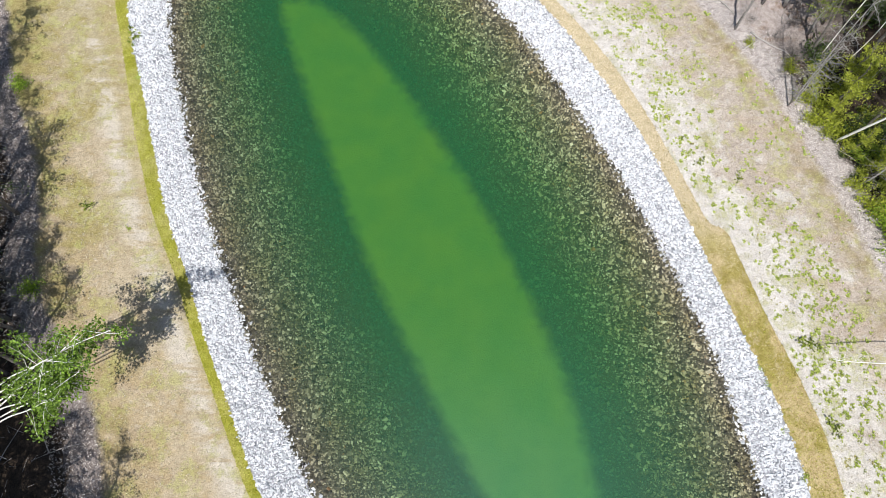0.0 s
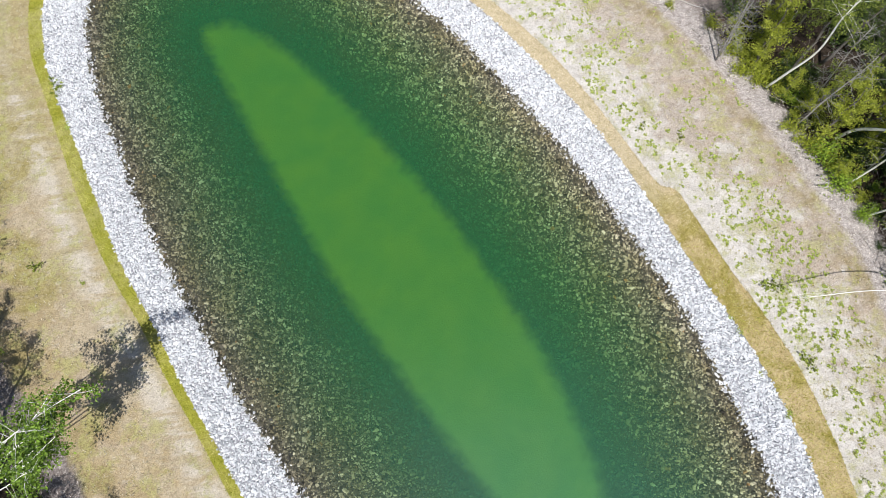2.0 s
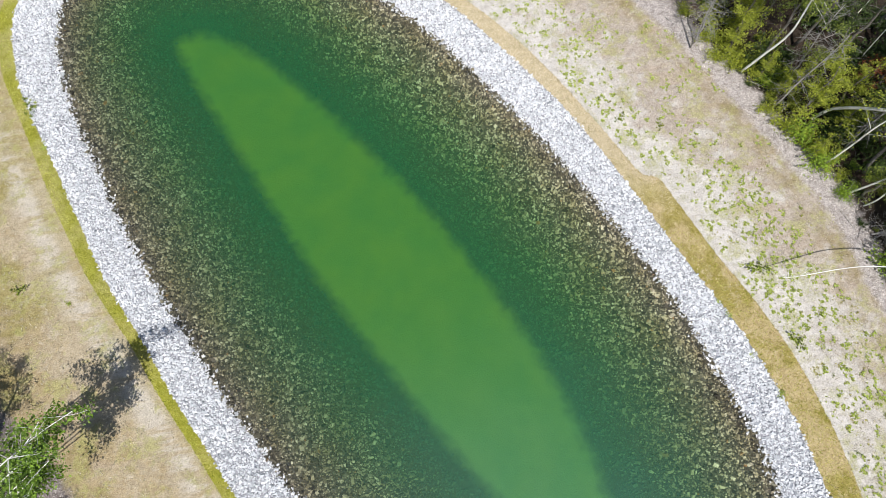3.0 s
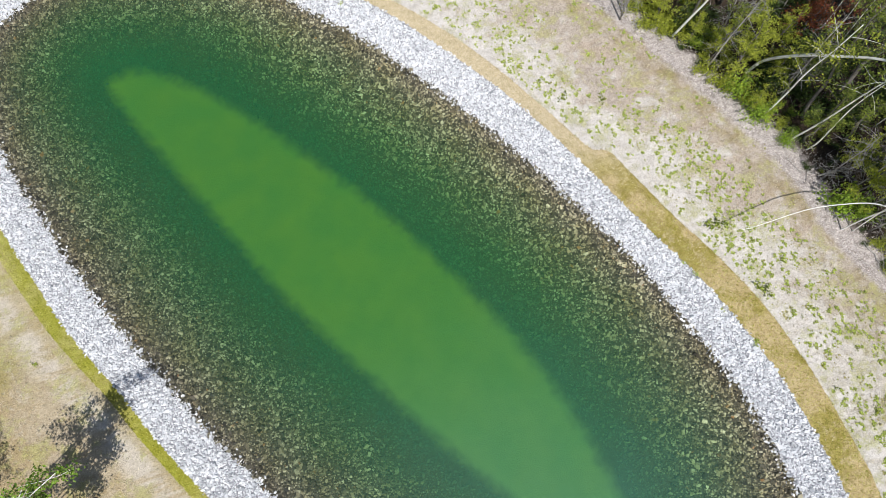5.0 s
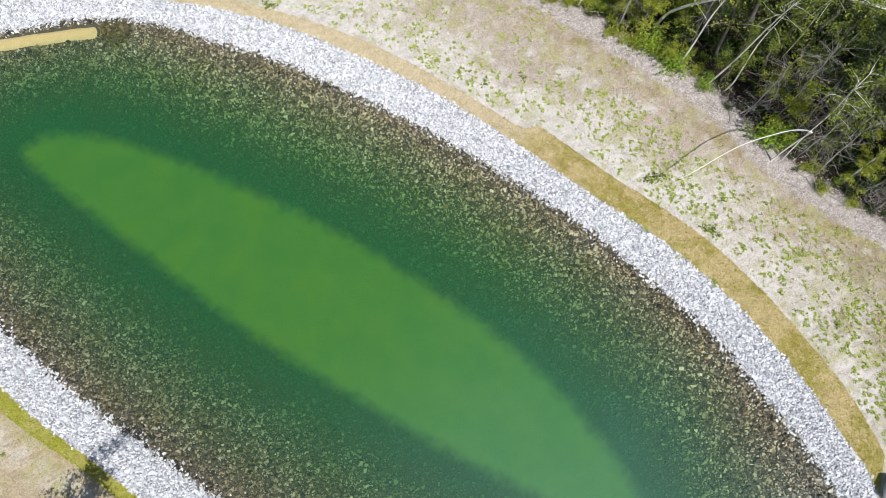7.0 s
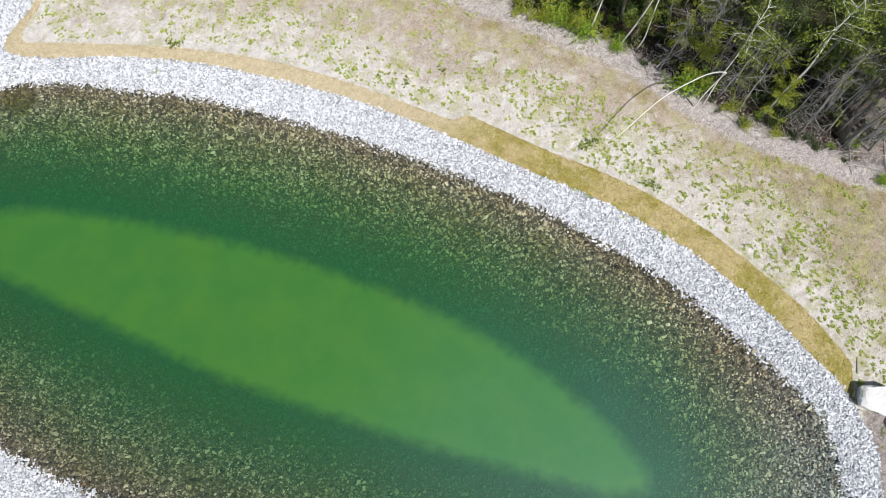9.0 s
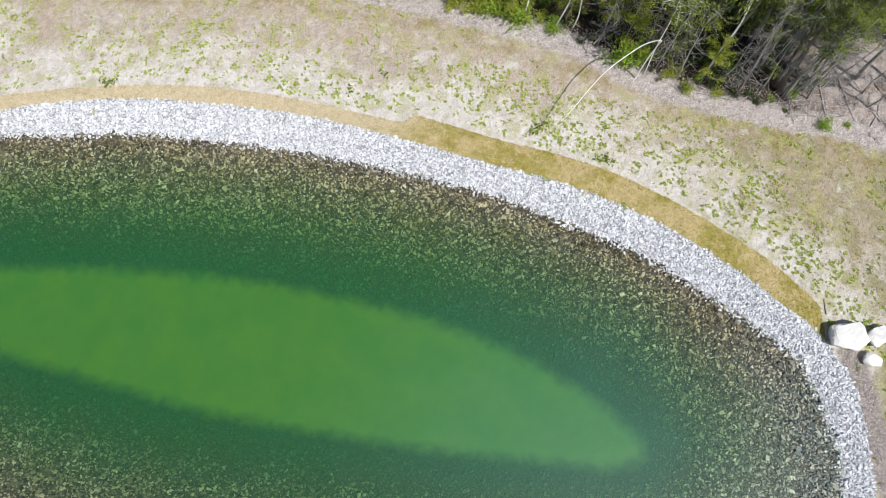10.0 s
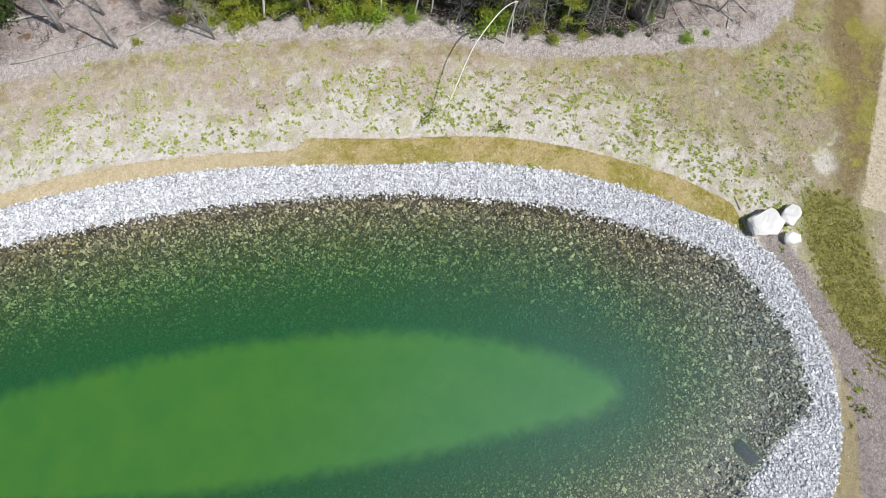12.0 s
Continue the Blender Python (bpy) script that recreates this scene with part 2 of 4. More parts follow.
def bed_stone_material():
    """Stones under water: algae film near the shore; further down one silt tone, with the deep water's haze put into
    it.
    """
    n = Nodes("algae_coated_stone")
    col = n.ramp(n.island, WET_STONE)
    col = n.mix(n.step(n.noise(9.0, 5, 0.7), 0.5, 0.72, 0.0, 0.5), col, (0.06, 0.06, 0.03))
    film = n.step(n.noise(0.6, 4, 0.65), 0.42, 0.62, 0.0, 0.45)
    col = n.mix(film, col, n.mix(n.island, (0.03, 0.026, 0.012), (0.34, 0.27, 0.1)))
    split = n.t.nodes.new("ShaderNodeSeparateXYZ")
    n.put(split.inputs[0], n.pos)
    # clean grey stones at the shallow south end, their blue standing in for sky reflected in the water; a black algae
    # line at the water's edge
    grey = n.ramp(n.island, [(0.0, (0.075, 0.11, 0.12)), (0.4, (0.2, 0.255, 0.24)), (0.8, (0.36, 0.42, 0.36)), (1.0, (0.56, 0.6, 0.5))])
    col = n.mix(n.step(n.calc("ADD", split.outputs["Y"], n.calc("MULTIPLY", n.noise(0.4, 4, 0.6), 5.0)), -2.5, -11.0, 0.0, 0.8), col, grey)
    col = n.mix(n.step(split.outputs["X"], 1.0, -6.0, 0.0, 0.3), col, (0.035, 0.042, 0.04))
    spot = n.t.nodes.new("ShaderNodeVectorMath")
    spot.operation = "DISTANCE"
    n.put(spot.inputs[0], n.pos)
    spot.inputs[1].default_value = (-1.9, 30.6, -0.1)
    col = n.mix(n.step(n.calc("ADD", spot.outputs["Value"], n.noise(1.5, 4, 0.6)), 1.7, 1.3, 0.0, 0.8), col, n.mix(n.island, (0.03, 0.026, 0.006), (0.16, 0.13, 0.025)))
    line = n.step(n.calc("ADD", split.outputs["Z"], n.calc("MULTIPLY", n.noise(0.9, 4, 0.65), 0.14)), 0.055, 0.1, 0.0, 0.55)
    line = n.calc("MULTIPLY", line, n.step(split.outputs["Y"], -10.0, -4.0, 0.15, 1.0))
    col = n.mix(n.step(n.noise(26.0, 3, 0.6), 0.52, 0.64, 0.0, 0.45), col, (0.03, 0.029, 0.022))
    col = n.mix(line, col, n.mix(n.island, (0.012, 0.012, 0.01), (0.09, 0.085, 0.06)))
    # silt tone further down, the haze of deep water painted into it
    deep = n.calc("ADD", split.outputs["Z"], n.calc("MULTIPLY", n.noise(0.8, 4, 0.6), 0.5))
    col = n.mix(n.step(deep, -0.18, -1.1, 0.0, 0.92), col, n.mix(n.step(split.outputs["X"], 6.0, -3.0, 0.0, 0.6), n.mix(n.noise(2.5, 4, 0.6), (0.075, 0.1, 0.085), (0.21, 0.24, 0.19)), (0.04, 0.075, 0.08)))
    return n.done(n.surface(col, 0.6, n.bump(n.noise(30, 4, 0.7), 0.35, 0.02), spec=0.3))


def piece_stone_material(name, stops, rough, stain):
    n = Nodes(name)
    info = n.t.nodes.new("ShaderNodeObjectInfo")
    col = n.ramp(info.outputs["Random"], stops)
    col = n.mix(n.step(n.noise(9.0, 5, 0.7), 0.5, 0.72, 0.0, 0.55), col, stain)
    return n.done(n.surface(col, rough, n.bump(n.noise(30, 4, 0.7), 0.35, 0.02), spec=0.3))


def leaf_material(name, dark, light, glow=0.4):
    n = Nodes(name)
    col = n.ramp(n.island, [(0.0, dark), (0.7, light), (1.0, tuple(min(1, c * 1.35) for c in light))])
    body = n.surface(col, 0.5, spec=0.35)
    back = n.shader("ShaderNodeBsdfTranslucent", n.mix(0.35, col, (0.3, 0.42, 0.04)))
    return n.done(n.blend(glow, body, back.outputs[0]))


def blade_material(name, tones, scale):
    """Grass blades whose colour drifts in patches."""
    n = Nodes(name)
    patch = n.calc("ADD", n.calc("MULTIPLY", n.noise(scale, 5, 0.65), 0.75), n.calc("MULTIPLY", n.island, 0.3))
    col = n.ramp(n.step(patch, 0.38, 0.68), tones)
    back = n.shader("ShaderNodeBsdfTranslucent", col)
    return n.done(n.blend(0.25, n.surface(col, 0.7, spec=0.15), back.outputs[0]))


def bark_material(name, base, mark, amount, scale=7.0):
    n = Nodes(name)
    bands = n.noise(scale, 4, 0.65, n.stretch(1, 1, 3.2))
    col = n.mix(n.step(bands, amount, amount + 0.1), base, mark)
    col = n.mix(n.step(n.noise(2.2, 3, 0.5), 0.45, 0.7, 0.0, 0.3), col, tuple(c * 0.6 for c in base))
    return n.done(n.surface(col, 0.85, n.bump(bands, 0.5, 0.02), spec=0.2))


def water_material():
    """Green water over a sloping bed, as one flat sheet: tint and haze painted by the depth below stand in for light
    that fades in it (Beer's law) and that hanging algae scatter back.
    """
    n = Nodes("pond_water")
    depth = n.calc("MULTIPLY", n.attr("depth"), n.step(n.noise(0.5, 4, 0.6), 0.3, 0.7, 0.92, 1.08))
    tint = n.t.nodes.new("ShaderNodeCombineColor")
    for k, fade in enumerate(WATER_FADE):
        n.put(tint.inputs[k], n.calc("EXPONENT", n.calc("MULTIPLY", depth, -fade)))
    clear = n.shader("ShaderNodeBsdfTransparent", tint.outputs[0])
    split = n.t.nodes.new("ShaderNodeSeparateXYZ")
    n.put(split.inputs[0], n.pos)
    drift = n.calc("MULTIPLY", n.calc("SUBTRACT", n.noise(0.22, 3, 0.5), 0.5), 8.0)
    # teal haze put into the water's colour towards the south, less so west
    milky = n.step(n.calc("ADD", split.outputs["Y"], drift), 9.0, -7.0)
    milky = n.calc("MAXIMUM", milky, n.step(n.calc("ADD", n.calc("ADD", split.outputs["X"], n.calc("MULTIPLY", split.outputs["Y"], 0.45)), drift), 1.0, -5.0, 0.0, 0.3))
    haze = n.shader("ShaderNodeBsdfDiffuse", n.mix(milky, HAZE_GREEN, HAZE_TEAL))
    body = n.blend(n.calc("SUBTRACT", 1.0, n.calc("EXPONENT", n.calc("MULTIPLY", depth, -HAZE_FADE))), clear.outputs[0], haze.outputs[0])
    gloss = n.shader("ShaderNodeBsdfGlossy", (1, 1, 1))
    gloss.inputs["Roughness"].default_value = 0.4
    ripple = n.bump(n.calc("ADD", n.noise(1.6, 3, 0.5), n.calc("MULTIPLY", n.noise(7.0, 2, 0.5), 0.3)), 0.12, 0.05)
    n.put(gloss.inputs["Normal"], ripple)
    fresnel = n.t.nodes.new("ShaderNodeFresnel")
    fresnel.inputs["IOR"].default_value = 1.33
    n.put(fresnel.inputs["Normal"], ripple)
    return n.done(n.blend(fresnel.outputs[0], body, gloss.outputs[0]))


def plain_rough(name, a, b, scale=5.0, rough=0.9, bump=0.4, spec=0.2):
    n = Nodes(name)
    f = n.noise(scale, 6, 0.7)
    return n.done(n.surface(n.mix(f, a, b), rough, n.bump(f, bump, 0.03), spec=spec))


WATER_FADE, HAZE_GREEN, HAZE_TEAL, HAZE_FADE = (0.56, 0.22, 0.6), (0.024, 0.19, 0.07), (0.05, 0.225, 0.155), 0.27   # per metre of depth
M_GROUND = ground_material()
WHITE_STONE = [(0.0, (0.26, 0.275, 0.3)), (0.14, (0.52, 0.535, 0.56)), (0.6, (0.7, 0.712, 0.74)), (1.0, (0.84, 0.84, 0.85))]
WET_STONE = [(0.0, (0.035, 0.031, 0.025)), (0.35, (0.13, 0.114, 0.085)), (0.6, (0.3, 0.262, 0.18)), (0.85, (0.56, 0.5, 0.34)), (0.985, (0.8, 0.74, 0.56)), (0.995, (0.4, 0.21, 0.09))]
M_STONE = stone_material("dry_limestone", WHITE_STONE, 0.9, (0.5, 0.5, 0.52))
M_STONE_PIECE = piece_stone_material("dry_limestone_piece", WHITE_STONE, 0.9, (0.5, 0.5, 0.52))
M_WET = bed_stone_material()
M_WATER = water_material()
M_BIRCH = bark_material("birch_bark", (0.86, 0.84, 0.8), (0.08, 0.07, 0.06), 0.66)
M_DEAD = bark_material("weathered_bark", (0.37, 0.355, 0.34), (0.12, 0.11, 0.1), 0.53)
M_BRUSHWOOD = bark_material("dry_branches", (0.19, 0.178, 0.17), (0.07, 0.065, 0.06), 0.5)
M_BARK = bark_material("grey_brown_bark", (0.2, 0.182, 0.165), (0.075, 0.066, 0.058), 0.52)
M_LEAF = leaf_material("fresh_leaves", (0.065, 0.1, 0.012), (0.24, 0.29, 0.045), 0.27)
M_LEAF_CLUMP = leaf_material("deep_birch_leaves", (0.035, 0.08, 0.01), (0.2, 0.32, 0.04), 0.25)
# deep green, darkened further to stand in for shade inside the wood
M_LEAF_SHADE = leaf_material("shade_green_leaves", (0.016, 0.032, 0.008), (0.055, 0.088, 0.017), 0.15)
M_LEAF_LIME = leaf_material("yellow_green_leaves", (0.18, 0.22, 0.02), (0.43, 0.47, 0.06), 0.35)
M_LEAF_RED = leaf_material("red_brown_leaves", (0.12, 0.03, 0.015), (0.26, 0.06, 0.03), 0.3)
M_WEED = leaf_material("weed_leaves", (0.26, 0.32, 0.07), (0.48, 0.55, 0.14), 0.3)
M_STRAW = leaf_material("dry_grass_blades", (0.32, 0.27, 0.18), (0.62, 0.55, 0.42), 0.2)
M_TURF = blade_material("tan_turf_blades", [(0.0, (0.27, 0.23, 0.05)), (0.35, (0.45, 0.37, 0.12)), (0.7, (0.58, 0.47, 0.23)), (1.0, (0.76, 0.67, 0.45))], 0.9)
M_TURF_PALE = blade_material("pale_turf_blades", [(0.0, (0.36, 0.32, 0.14)), (0.3, (0.55, 0.46, 0.27)), (0.7, (0.69, 0.59, 0.41)), (1.0, (0.8, 0.72, 0.55))], 0.9)
M_TURF_LUSH = blade_material("olive_turf_blades", [(0.0, (0.21, 0.235, 0.02)), (0.5, (0.46, 0.475, 0.07)), (1.0, (0.66, 0.62, 0.19))], 1.0)
M_CHAFF = leaf_material("bleached_stalks", (0.22, 0.185, 0.17), (0.66, 0.6, 0.56), 0.1)
M_DULL = leaf_material("dull_weed_leaves", (0.24, 0.21, 0.08), (0.5, 0.46, 0.19), 0.25)
M_SHRUB = leaf_material("bright_shrub_leaves", (0.12, 0.21, 0.02), (0.34, 0.48, 0.055), 0.35)
M_BRUSH = leaf_material("olive_weed_leaves", (0.09, 0.09, 0.02), (0.42, 0.4, 0.12), 0.25)
M_BOULDER = plain_rough("quarried_limestone", (0.6, 0.59, 0.56), (0.86, 0.85, 0.83), 4.0, 0.9, 0.6)
M_SAND = plain_rough("wet_sand", (0.46, 0.36, 0.18), (0.64, 0.51, 0.29), 3.0, 0.85, 0.25)
M_PIPE = plain_rough("navy_plastic", (0.004, 0.009, 0.05), (0.009, 0.017, 0.095), 8.0, 0.5, 0.1, 0.3)
M_STAKE = plain_rough("pale_sawn_wood", (0.5, 0.44, 0.33), (0.72, 0.66, 0.53), 6.0)
M_TWIG = bark_material("bleached_wood", (0.47, 0.44, 0.415), (0.25, 0.2, 0.17), 0.58)


# ============ mesh helpers ============
def mesh_np(name, verts, faces, material, smooth=False):
    me = bpy.data.meshes.new(name)
    me.from_pydata(np.asarray(verts).tolist(), [], np.asarray(faces).tolist() if isinstance(faces, np.ndarray) else faces)
    me.materials.append(material)
    if smooth:
        me.polygons.foreach_set("use_smooth", np.ones(len(me.polygons), bool))
    me.update()
    return me


def part_np(name, verts, faces, material, parent=None, label="", smooth=False):
    ob = new(name, mesh_np(name, verts, faces, material, smooth))
    if parent is not None:
        ob.parent = parent
    if label:
        tagged(ob, label)
    return ob


def spline(points, per=6, closed=True):
    p = np.array(points, float)
    k = len(p)
    out = []
    for i in range(k if closed else k - 1):
        a, b, c, d = (p[(i + j) % k] if closed else p[min(max(i + j, 0), k - 1)] for j in (-1, 0, 1, 2))
        for s in np.arange(per) / per:
            out.append(0.5 * (2 * b + (c - a) * s + (2 * a - 5 * b + 4 * c - d) * s * s + (3 * b - a - 3 * c + d) * s ** 3))
    if not closed:
        out.append(p[-1])
    return np.array(out)


def line_distance(q, line, closed):
    a = line
    b = np.roll(line, -1, 0)
    if not closed:
        a, b = line[:-1], line[1:]
    e = b - a
    k = (e * e).sum(1) + 1e-12
    if len(q) < 64:
        r = q[:, None] - a[None]
        s = np.clip((r * e).sum(2) / k, 0, 1)
        r -= s[..., None] * e
        return np.sqrt((r * r).sum(2).min(1))
    x, y = q[:, 0].astype(np.float32), q[:, 1].astype(np.float32)
    best = np.full(len(q), 1e9, np.float32)
    for (ax, ay), (ex, ey), kk in zip(a.astype(np.float32), e.astype(np.float32), k.astype(np.float32)):
        rx, ry = x - ax, y - ay
        s = np.clip((rx * ex + ry * ey) / kk, 0, 1)
        rx -= s * ex
        ry -= s * ey
        np.minimum(best, rx * rx + ry * ry, out=best)
    return np.sqrt(best).astype(float)


def inside(q, line):
    b = np.roll(line, -1, 0)
    if len(q) < 64:
        ay, by = line[:, 1], b[:, 1]
        y = q[:, 1:2]
        at = (b[:, 0] - line[:, 0]) * (y - ay) / np.where(by == ay, 1, by - ay) + line[:, 0]
        return (((ay > y) != (by > y)) & (q[:, :1] < at)).sum(1) % 2 == 1
    x, y = q[:, 0].astype(np.float32), q[:, 1].astype(np.float32)
    odd = np.zeros(len(q), bool)
    for (ax, ay), (bx, by) in zip(line, b):
        if ay != by:
            odd ^= ((ay > y) != (by > y)) & (x < np.float32((bx - ax) / (by - ay)) * (y - np.float32(ay)) + np.float32(ax))
    return odd


def signed(q, line):
    """Metres outside a closed outline, negative within it."""
    return np.where(inside(q, line), -1, 1) * line_distance(q, line, True)


# ============ the plan ============
WATERLINE = spline([(-8.9, 34.6), (-5.9, 33.5), (-2.4, 31.9), (0.5, 29.4), (2.7, 26.4), (5.0, 23.4), (6.7, 20.3), (8.5, 17.0),
                    (10.1, 13.4), (11.6, 9.8), (12.9, 6.2), (13.8, 2.4), (14.6, -2.0), (14.6, -5.2), (14.6, -8.6), (14.3, -10.7),
                    (13.5, -11.9), (12.6, -12.9), (11.3, -14.2), (9.6, -15.0), (8.3, -15.6), (7.0, -14.8), (5.6, -14.0), (4.1, -13.3),
                    (2.3, -12.6), (-0.5, -9.6), (-3.4, -5.0), (-6.0, -0.3), (-8.1, 3.8), (-9.5, 6.6), (-10.9, 9.9), (-12.3, 13.1),
                    (-13.3, 16.2), (-14.4, 19.7), (-15.4, 23.2), (-15.9, 26.4), (-15.8, 29.6), (-14.6, 32.0), (-12.0, 33.6)], 5)
RIPRAP = spline([(-8.5, 37.0), (-4.0, 37.6), (0.0, 38.8), (2.6, 38.4), (3.3, 36.4), (2.0, 35.0), (0.2, 34.4), (-0.6, 33.8), (-0.5, 33.0), (0.6, 31.5),
                 (2.9, 29.3), (5.0, 26.9), (6.9, 24.3), (8.8, 21.0), (10.3, 18.2), (11.5, 15.4), (12.5, 12.7), (13.5, 9.7), (14.5, 6.6), (15.5, 3.8),
                 (16.2, 0.7), (16.6, -2.4), (16.6, -6.2), (16.3, -8.9), (16.1, -10.6), (15.5, -12.0), (14.8, -13.2), (13.3, -14.5), (12.0, -15.3),
                 (10.9, -16.0), (9.6, -16.4), (8.5, -16.7), (7.5, -16.9), (5.8, -16.95), (4.4, -16.8), (3.0, -16.2), (1.0, -14.4),
                 (-2.2, -10.0), (-5.6, -4.6), (-8.3, -0.3), (-9.9, 3.2), (-11.4, 6.4), (-12.5, 9.2), (-14.1, 12.8), (-15.3, 16.5), (-16.4, 20.0),
                 (-17.5, 23.3), (-18.2, 26.4), (-18.2, 30.4), (-16.4, 34.0), (-12.6, 36.2)], 5)
TURF = spline([(-8.3, 37.5), (-4.0, 38.1), (0.0, 39.3), (3.1, 38.7), (3.9, 36.4), (2.5, 34.8), (0.9, 34.0), (0.4, 33.3), (1.2, 32.4),
               (3.4, 30.0), (5.5, 27.6), (7.5, 25.0), (9.3, 22.2), (10.9, 19.1), (12.2, 16.0), (13.3, 13.1), (13.7, 12.4), (14.4, 12.0), (14.9, 10.4),
               (15.8, 7.5), (16.8, 4.7), (17.6, 1.8), (18.0, -1.2), (18.1, -4.3), (18.0, -7.1), (17.7, -8.8), (17.35, -10.2), (16.6, -10.8), (15.3, -11.9),
               (14.5, -13.1), (13.1, -14.3), (11.8, -15.1), (9.5, -16.2), (7.0, -16.7), (4.6, -16.6), (1.0, -14.6), (-2.6, -10.2), (-6.1, -4.8), (-8.8, -0.4),
               (-10.6, 3.5), (-12.1, 6.7), (-13.3, 9.6), (-15.0, 13.2), (-16.3, 17.0), (-17.3, 20.4), (-18.2, 23.6), (-19.0, 26.6), (-19.0, 30.6),
               (-17.0, 34.5), (-13.0, 36.9)], 5)
DEPTH = 1.6
BOTTOM = spline([(x * (1 + DEPTH / EYE[2]), y * (1 + DEPTH / EYE[2])) for x, y in
                 [(-9.1, 25.9), (-8.3, 26.3), (-6.5, 25.4), (-4.4, 23.2), (-2.1, 20.0), (0.4, 15.9), (2.2, 12.6), (3.8, 9.1), (5.1, 5.9), (6.2, 2.4),
                  (6.8, -1.4), (6.9, -4.5), (6.5, -6.3), (6.0, -6.6), (5.0, -5.8), (3.6, -3.4), (1.7, -0.1), (-0.1, 3.3), (-1.6, 6.3), (-3.3, 9.8),
                  (-4.7, 13.2), (-6.0, 16.8), (-7.4, 20.5), (-8.6, 23.8)]], 5)
LAWN = spline([(-12, 62), (2, 44), (9.5, 34.0), (12.7, 29.0), (14.9, 25.5), (17.4, 21.3), (19.5, 16.2), (20.9, 12.0), (22.2, 7.8), (22.4, 4.2), (22.9, 1.3),
               (24.4, -3.0), (26.3, -7.5), (26.9, -9.4), (28.1, -10.7), (29.7, -11.3), (31.3, -11.8), (60, -13), (70, -30), (20, -60), (-12, -34), (-13.4, -16), (-14.3, -6),
               (-15.0, -0.7), (-15.7, 1.8), (-16.8, 4.6), (-18.9, 7.4), (-20.3, 10.2), (-20.6, 13.0), (-21.7, 16.9), (-23.6, 21.0), (-26, 30), (-30, 48)], 4)
TRACK = spline([(60, -16.4), (36, -15.6), (32.2, -15.2), (29.2, -15.5), (26.2, -15.9), (23.0, -16.2), (20.0, -15.9)], 4, False)
WEEDS = spline([(18.0, -15.2), (16.8, -15.7), (14.3, -16.7), (12.4, -18.2), (11.0, -20.5)], 4, False)
STRAW = spline([(15.9, -12.6), (14.5, -13.9), (13.0, -15.2), (11.2, -16.7), (9.4, -18.2), (7.0, -19.0), (4.0, -19.6)], 4, False)
PIPE = np.array([(5.5, -12.7), (5.15, -13.2)])
BAR = spline([(-12.4, 34.4), (-9.0, 33.9), (-6.0, 32.75), (-3.1, 31.45)], 4, False)


def terrain(q, full=False):
    """Height of the ground at plan points; with full, also the distances that its cover follows."""
    dw, db, dr = signed(q, WATERLINE), signed(q, BOTTOM), signed(q, RIPRAP)
    share = np.clip(-dw / np.maximum(-dw + np.maximum(db, 0), 1e-6), 0, 1)
    z = np.where(dw < 0, -DEPTH * np.where(db < 0, 1, share ** (1.25 + 0.8 * np.clip((-q[:, 1] - 4) / 6, 0, 1))), np.minimum(0.13 * np.maximum(dw, 0), 0.13))
    z = z + np.where(dr > 0, 0.004 * np.minimum(dr, 30), 0) + np.where(dw > 0.4, 0.02 * np.sin(q[:, 0] * 1.7) * np.cos(q[:, 1] * 1.3), 0)
    z = z - 0.36 * np.exp(-(line_distance(q, PIPE, False) / 0.55) ** 4)
    if not full:
        return z
    dt, dl = signed(q, TURF), signed(q, LAWN)
    z = z + np.where((dt < 0) & (dr > 0.05), 0.03, 0) + np.clip(dl, 0, 6) * 0.008
    return z, {"d_water": dw, "d_bottom": db, "d_riprap": dr, "d_turf": dt, "d_lawn": dl, "d_track": line_distance(q, TRACK, False) - np.clip(0.5 + (q[:, 0] - 20) * 0.2, 0.4, 1.7),
               "d_weeds": line_distance(q, WEEDS, False), "d_straw": line_distance(q, STRAW, False), "d_sand": line_distance(q, BAR, False),
               "fresh": np.hypot((q[:, 0] - 26.0) / 1.5, q[:, 1] + 14.1), "beyond": np.clip(-16.75 - 0.03 * (q[:, 0] - 26) - q[:, 1], -3, 3) - 4 * (q[:, 0] < 19), "rut_off": np.abs(q[:, 1] + 16.2 - 0.06 * (q[:, 0] - 31)), "rut": np.clip((q[:, 0] - 29.5) / 2.5, 0, 1), "clearing": np.clip(1.6 - np.minimum(np.hypot(q[:, 0] - 30.3, q[:, 1] + 7.4) / 3.4, np.hypot(q[:, 0] - 17, q[:, 1] - 26.5) / 4.2), 0, 1), "south": np.clip((3 - q[:, 1]) / 9, 0, 0.85) * (q[:, 0] > 0), "west": np.clip(0.5 - (q[:, 0] + 0.35 * q[:, 1] + 2) / 6, 0, 1)}


def height_at(x, y):
    return float(terrain(np.array([(x, y)]), True)[0][0])


# ============ the ground: one sheet, fine near the pond and coarse towards the horizon ============
def axis(lo, hi, step):
    mid = np.arange(lo, hi + step / 2, step)
    far = np.cumsum(step * 1.32 ** np.arange(1, 31))
    return np.concatenate([lo - far[::-1], mid, hi + far])


def grid_faces(nx, ny):
    i = np.arange(nx * ny).reshape(ny, nx)
    return np.stack([i[:-1, :-1], i[:-1, 1:], i[1:, 1:], i[1:, :-1]], -1).reshape(-1, 4)


def build_ground():
    xs, ys = axis(-30, 37, 0.24), axis(-24, 40, 0.24)
    gx, gy = np.meshgrid(xs, ys)
    q = np.stack([gx.ravel(), gy.ravel()], 1)
    z, fields = terrain(q, True)
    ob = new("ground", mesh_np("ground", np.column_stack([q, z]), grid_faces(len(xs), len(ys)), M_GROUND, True))
